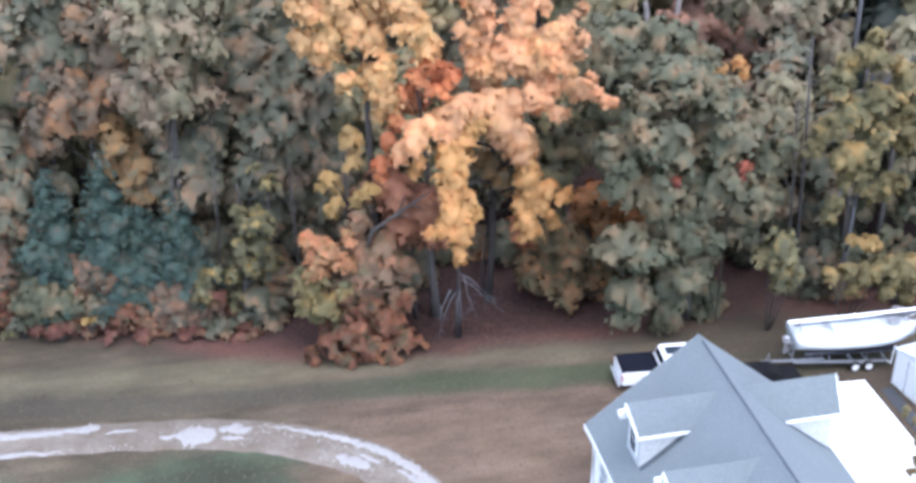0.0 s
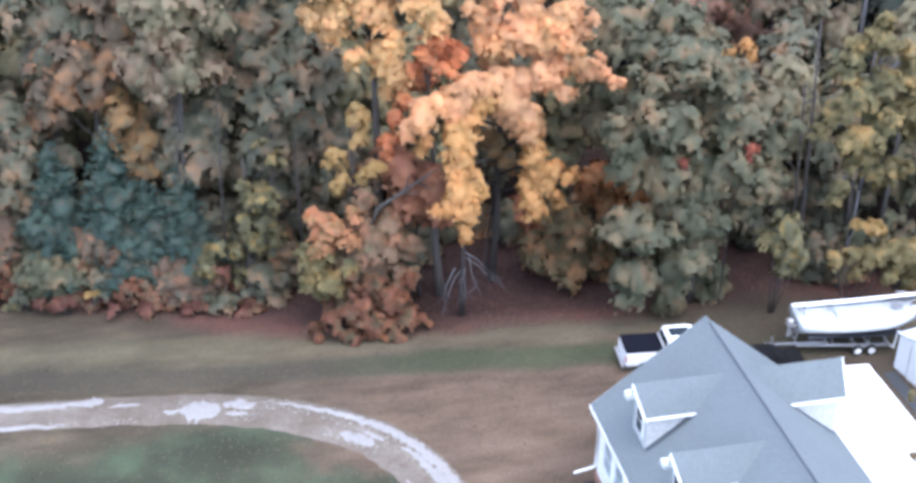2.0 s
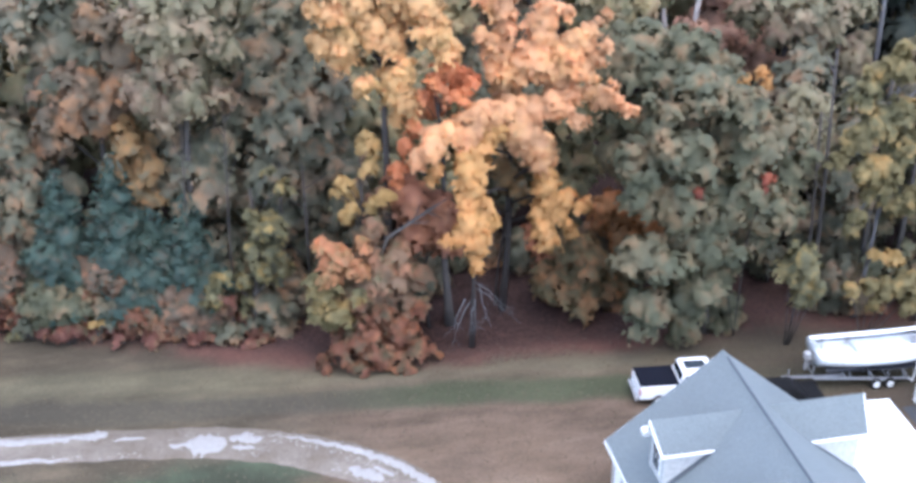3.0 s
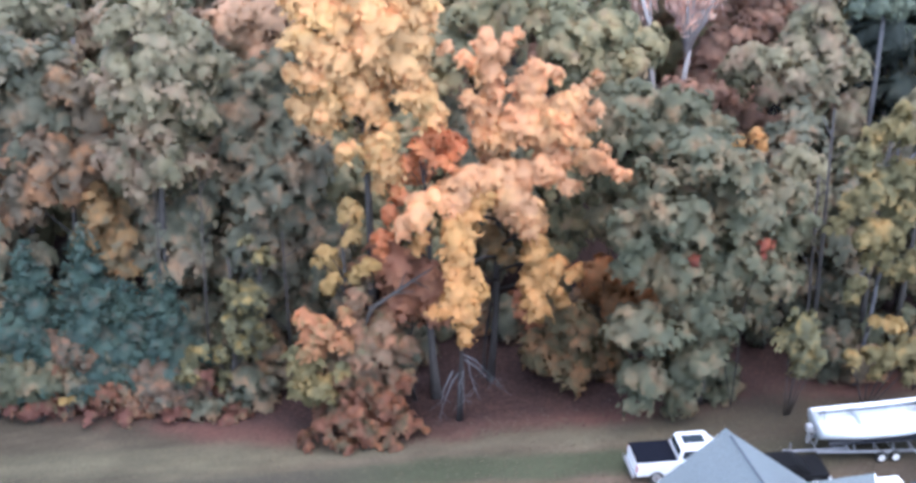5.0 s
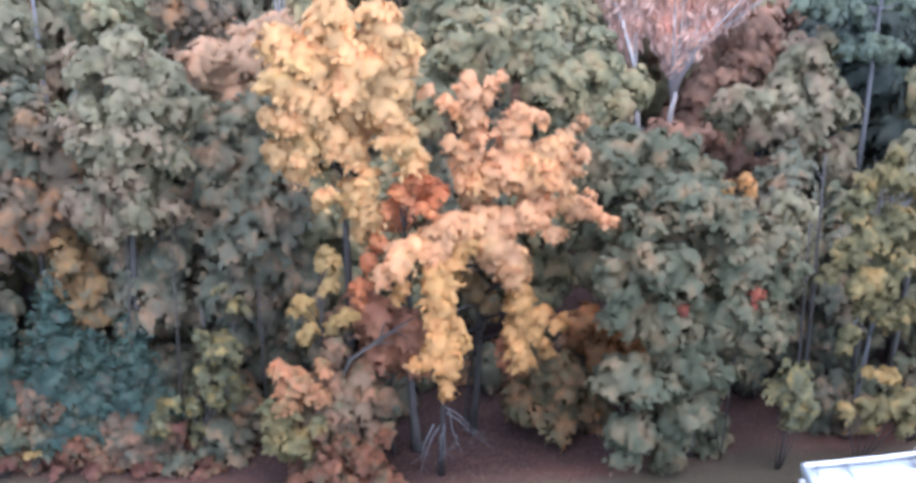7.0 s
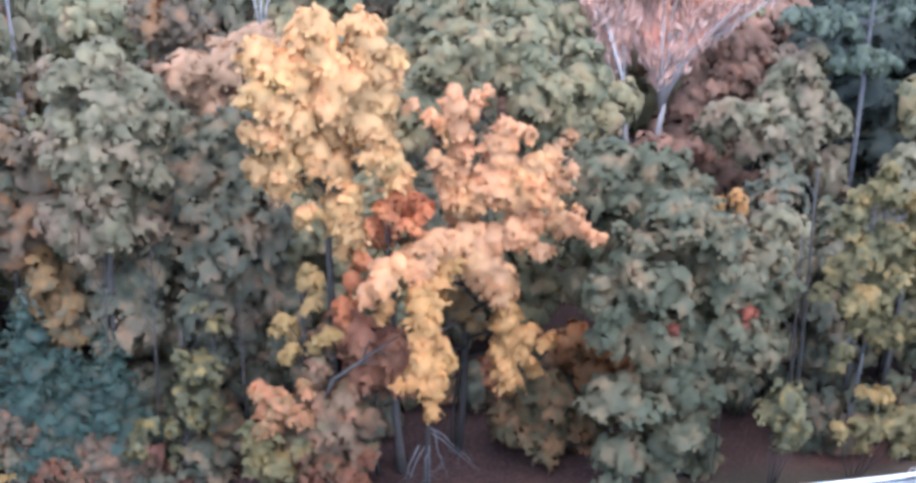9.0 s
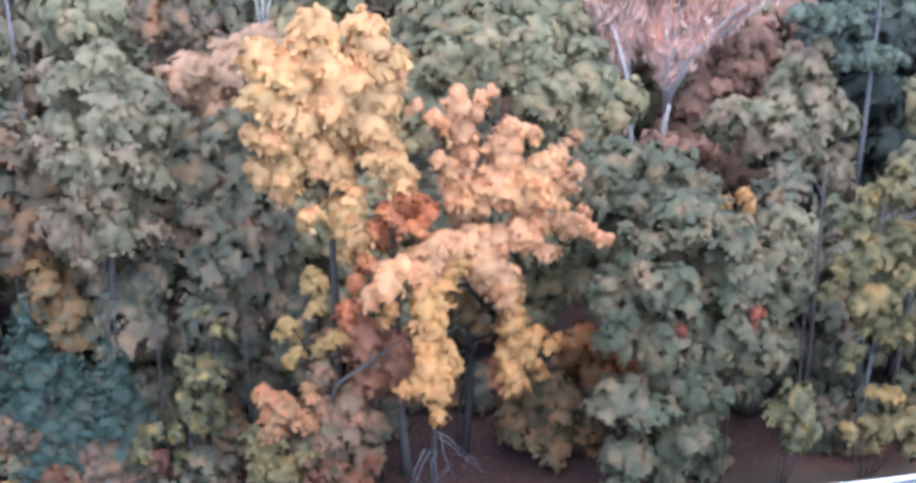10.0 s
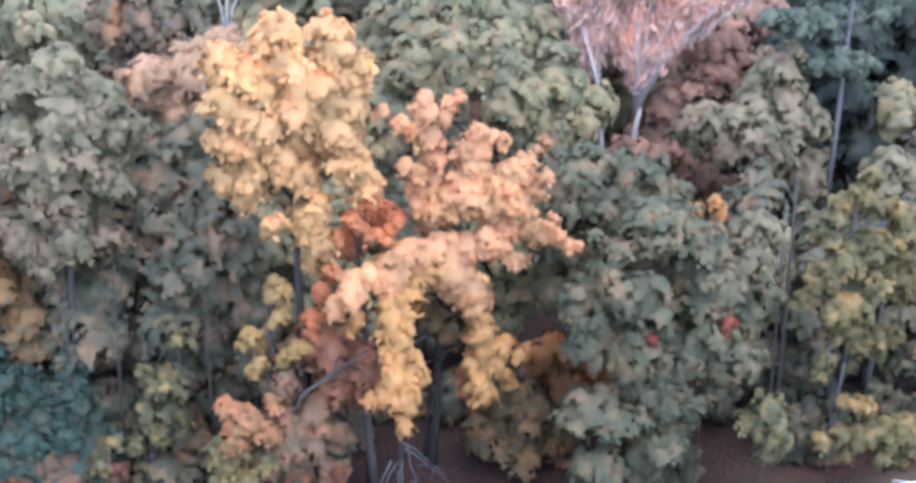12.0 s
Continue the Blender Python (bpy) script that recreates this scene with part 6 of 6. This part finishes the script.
for x, y, h, mat, word in ((-26.3, 22.9, 6.2, "leaf_olive", "olive-green"), (-22.6, 22.6, 5.4, "leaf_brown", "brown"), (-29.6, 22.8, 7.0, "leaf_olive", "olive-green"), (-19.6, 22.0, 5.0, "leaf_olive", "olive-green"), (-31.4, 21.8, 5.0, "leaf_pinkgreen", "pink-tinged green")):
    shrub(word + " tall bush between the cedars", x, y, mat, [(random.uniform(-0.7, 0.7), random.uniform(-0.5, 0.5), h * (0.25 + 0.13 * j), random.uniform(0.8, 1.15)) for j in range(6)])

tones = [("leaf_olive", "olive-green"), ("leaf_brown", "brown"), ("leaf_sage", "grey-green"), ("leaf_maroon", "dull maroon")]
for i in range(28):
    x = -33 + i * 1.5 + random.uniform(-0.5, 0.5)
    y = (21.5 if x < -9 else 20.5 if x < 2 else 17.8) + random.uniform(0, 3.5)
    if -8.6 < x < -4.4 and y < 23:
        y += 3
    mat, word = tones[(i * 7) % 4]
    h = random.uniform(1.6, 3.4)
    shrub(word + " understorey bush in the shade of the trees", x, y, mat, [(random.uniform(-0.9, 0.9), random.uniform(-0.6, 0.6), h * (0.35 + 0.2 * j), random.uniform(0.7, 1.05)) for j in range(4)], per_m2=2.2)

for x, y, h in ((11.2, 18.4, 3.8), (12.6, 19.6, 4.4), (14.2, 19.2, 4.2), (15.8, 20.0, 4.6), (17.4, 18.6, 4.2), (16.2, 17.0, 3.0), (18.8, 20.4, 4.6), (13.0, 21.8, 4.4), (10.2, 20.4, 3.6), (14.6, 18.2, 2.6), (18.4, 15.0, 2.2), (20.2, 14.8, 3.0), (21.5, 16.5, 3.4)):
    shrub("olive understorey bush in the shade behind the boat", x, y, "leaf_olive", [(random.uniform(-0.8, 0.8), random.uniform(-0.5, 0.5), h * (0.3 + 0.2 * j), random.uniform(0.6, 0.9)) for j in range(4)], per_m2=2.2)
for x, y, h, w, lean in ((11.8, 15.0, 12, 0.08, -0.8), (13.0, 16.4, 15, 0.13, -0.9), (15.6, 16.2, 15, 0.2, -0.2), (17.2, 15.4, 14, 0.16, 0.2)):
    trunk_tree = thing("tree", pose(x, y, ground_z(x, y)), "tall bare grey-brown trunk in the shade behind the boat", "tree", "trees of the wood")
    part("trunk", tube([(0, 0, -0.3), (lean * 0.4, 0.1, h * 0.5), (lean, 0, h)], [w * 1.2, w * 0.8, 0.05], 8), "bark", trunk_tree, smooth=True)
    for j in range(6):
        z = h * (0.45 + 0.09 * j)
        a = 2.4 * j + h
        part("limb", tube([(lean * z / h, 0.05, z), (lean * z / h + math.cos(a) * 0.9, math.sin(a) * 0.9, z + 0.9)], [0.05, 0.012], 5), "bark", trunk_tree)

# ---- the wood behind ----
FILL = [("leaf_olive", "olive-green"), ("leaf_green", "green"), ("leaf_pale", "grey-green"), ("leaf_sage", "dusty green"), ("leaf_green", "green"), ("leaf_olive", "olive-green"), ("leaf_brown", "brown"), ("leaf_rust", "rust-coloured"), ("leaf_fir", "dark blue-green")]
protos = []
for i, (mat, word) in enumerate(FILL):
    lobes = []
    h = 15.5 + (i % 3)
    for j in range(15):
        u = j / 14
        z = 5.5 + (h - 6.8) * u + random.uniform(-0.5, 0.5)
        rr = 2.9 * math.sin(math.pi * (0.2 + 0.72 * u)) * random.uniform(0.6, 1.0)
        a = j * 2.4 + i
        lobes.append((round(math.cos(a) * rr, 2), round(math.sin(a) * rr, 2), round(z, 2), random.uniform(1.2, 1.75)))
    protos.append(broadleaf(word + " hardwood among others in the deep wood", -40 - 7 * i, 60, mat, lobes, leaf=0.6, per_m2=0.8, count=9, puff=0.95, rays=6))
spots = []
for row, y in enumerate((30, 35.5, 41, 47, 53, 60)):
    step = 5.6 + row * 0.35
    x = -40 + (row % 2) * step / 2
    while x < 44 + row * 2:
        spots.append((x + random.uniform(-1.3, 1.3), y + random.uniform(-1.6, 1.6)))
        x += step
for y, xs_ in ((22, (-40, -35, 30, 36, 42)), (26, (-43, -37, -32, 27, 33, 39)), (25, (-11.5, -7.5, -3.5, 0.5)), (24.5, (22.5,))):
    spots += [(x, y + random.uniform(-0.8, 0.8)) for x in xs_]
spots = [(x, y) for x, y in spots if not (4.5 < x < 20 and y < 41.5)]
# those east of x = 18 are added out of view to shade the floor
for x, y, pick, s in ((16.4, 21.5, 3, 0.7), (10.2, 22.0, 3, 0.66), (14.2, 23.4, 5, 0.72), (8.2, 24.5, 3, 0.72), (12.6, 19.8, 2, 0.66), (15.6, 18.4, 0, 0.68), (18.6, 17.2, 3, 0.74), (21.8, 15.6, 5, 0.8), (20.6, 20.8, 0, 0.74), (24.6, 18.6, 3, 0.84), (-30.4, 24.6, 0, 0.72), (-32.6, 22.8, 6, 0.66), (-18.6, 26.2, 3, 0.7), (-12.6, 22.6, 5, 0.55)):
    tree = copy_thing(protos[pick], pose(x, y, ground_z(x, y), 0, 0, 50 * x))
    tree.scale = (s, s, s)
for i, (x, y) in enumerate(spots):
    ob = protos[8] if x > 19.5 and 29 < y < 56 and x > y * 0.58 - 1 else protos[(i * 5 + int(y)) % (6 if y < 34 else 8)]
    s = random.uniform(0.85, 1.1) * (0.82 if y < 29 else 0.95 if y < 38 else 1.1)
    tree = copy_thing(ob, pose(x, y, ground_z(x, y), 0, 0, random.uniform(0, 360)))
    tree.scale = (s, s, s * random.uniform(0.92, 1.06))

# ---- small ornamental tree beside the porch ----
broadleaf("small half-bare ornamental tree with purple-brown leaves by the porch", 9.3, -6.6, "leaf_sumac", [(-3.0, 0.5, 7.4, 0.28), (-2.4, 0.5, 6.7, 0.34), (-2.1, 0.5, 5.6, 0.34), (-2.0, 0.4, 4.6, 0.34), (-2.2, 0.3, 4.3, 0.28), (-1.5, 0.3, 4.2, 0.34), (-1.9, -0.3, 4.1, 0.28), (-1.3, -0.2, 4.3, 0.36), (-1.6, 0.5, 5.0, 0.3), (-1.2, 0.2, 6.0, 0.5), (-0.4, 0.3, 7.2, 0.6), (0.4, -0.3, 6.4, 0.6)], bark="bark_grey", radius=0.07, leaf=0.2, puff=0.24, per_m2=3.0)
broadleaf("slender tree with orange-gold leaves showing over the oak", 8.0, 16.9, "leaf_gold", [(-0.4, 0, 13.5, 0.34), (0.3, -0.2, 13.8, 0.4), (0.8, 0.1, 13.2, 0.36)], bark="bark_dark", radius=0.12)
vine = thing("vine", pose(6.3, 11.2, 0), "red-leaved creeper hanging in the oak's crown", "vine")
for dx, dy, z in ((0.35, 0.1, 9.6), (0.1, 0.0, 8.9), (-3.1, 0.2, 9.0)):
    part("stem", tube([(0.4, 1.6, ground_z(6, 12) - 0.1), (dx * 0.4, 0.9, z * 0.6), (dx, dy, z)], [0.03, 0.02, 0.01], 5), "bark_dark", vine)
foliage("leaves", [(0.35, 0.1, 9.6, 0.42), (0.1, 0.0, 8.9, 0.3), (-3.1, 0.2, 9.0, 0.35)], "leaf_scarlet", vine, leaf=0.2, puff=0.24, per_m2=4.0)


pot = thing("plant_pot", pose(-4.95, -1.2, 0), "black plastic plant pot by the house wall", "plant pot")
part("pot", prism([(-0.17, -0.02), (0.17, -0.02), (0.22, 0.42), (-0.22, 0.42)], -0.2, 0.2), "rubber", pot)
part("rim", box(-0.24, 0.24, -0.22, 0.22, 0.42, 0.47, 0.02), "rubber", pot)

# ---- grass and fallen leaves ----
def scatter(name, label, category, mat, spots, shape, lift=0.0):
    """Many small blades or leaves, joined into one mesh."""
    verts, faces = [], []
    for x, y in spots:
        z = ground_z(x, y) + lift
        for ring in shape():
            faces.append(tuple(range(len(verts), len(verts) + len(ring))))
            verts += [(x + px, y + py, z + pz) for px, py, pz in ring]
    me = bpy.data.meshes.new(name)
    me.from_pydata(verts, [], faces)
    me.materials.append(MAT[mat])
    return tagged(new(name, me), label, category, kind="stuff")


def on_lawn(x, y):
    if -4.9 < x < 9 and -14 < y < 1.2:
        return False
    return all(abs(x - p.x) + abs(y - p.y) > 1.7 for p in LANE)


def tuft():
    rings = []
    for _ in range(3):
        a, h = random.uniform(0, 6.283), random.uniform(0.03, 0.08)
        dx, dy, w = math.cos(a), math.sin(a), random.uniform(0.03, 0.06)
        rings.append([(-dy * w, dx * w, 0), (dy * w, -dx * w, 0), (dx * h * 0.7, dy * h * 0.7, h)])
    return rings


def fallen():
    a, s = random.uniform(0, 6.283), random.uniform(0.05, 0.10)
    c, d = math.cos(a) * s, math.sin(a) * s
    return [[(-c, -d, 0.02), (d * 0.6, -c * 0.6, 0.035), (c, d, 0.05), (-d * 0.6, c * 0.6, 0.03)]]


LANE = [drive_edge(1 + i * 0.25, 0) for i in range(40)]
spots_ = [(random.uniform(-34, 14), random.uniform(-6, 15)) for _ in range(6000)]
scatter("grass", "thin dry tufts of autumn grass on the lawn", "grass", "grass", [p for p in spots_ if on_lawn(*p)], tuft)
spots_ = [(x, random.triangular(12.4, 25, 15) + max(0, -0.36 * (x + 10))) for x in (random.uniform(-34, 16) for _ in range(14000))]
scatter("fallen_leaves", "fallen rust and yellow leaves below the trees", "leaves", "fallen_leaf", spots_, fallen)


def stone():
    r = random.uniform(0.025, 0.06)
    top = (random.uniform(-0.3, 0.3) * r, random.uniform(-0.3, 0.3) * r, r * 1.1)
    foot = [(math.cos(a) * r * random.uniform(0.7, 1.3), math.sin(a) * r * random.uniform(0.7, 1.3), -0.01) for a in (0.3, 1.6, 2.9, 4.1, 5.3)]
    return [[foot[i], foot[(i + 1) % 5], top] for i in range(5)]


def along_drive(u0, u1, s0, s1, count):
    spots = []
    for _ in range(count):
        q = drive_edge(random.uniform(u0, u1), random.uniform(s0, s1))
        spots.append((q.x, q.y))
    return spots


loose = along_drive(1.2, 2.7, 0.4, 1.25, 110) + along_drive(1.4, 3.0, -1.2, -0.7, 60) + along_drive(3.2, 4.3, -0.9, 0.9, 70) + along_drive(4.2, 8.6, 0.3, 1.25, 260) + along_drive(5.1, 6.1, -0.9, 0.2, 60)
scatter("loose_stones", "loose white stones spilled over the gravel drive", "stones", "stone_white", loose, stone, 0.035)
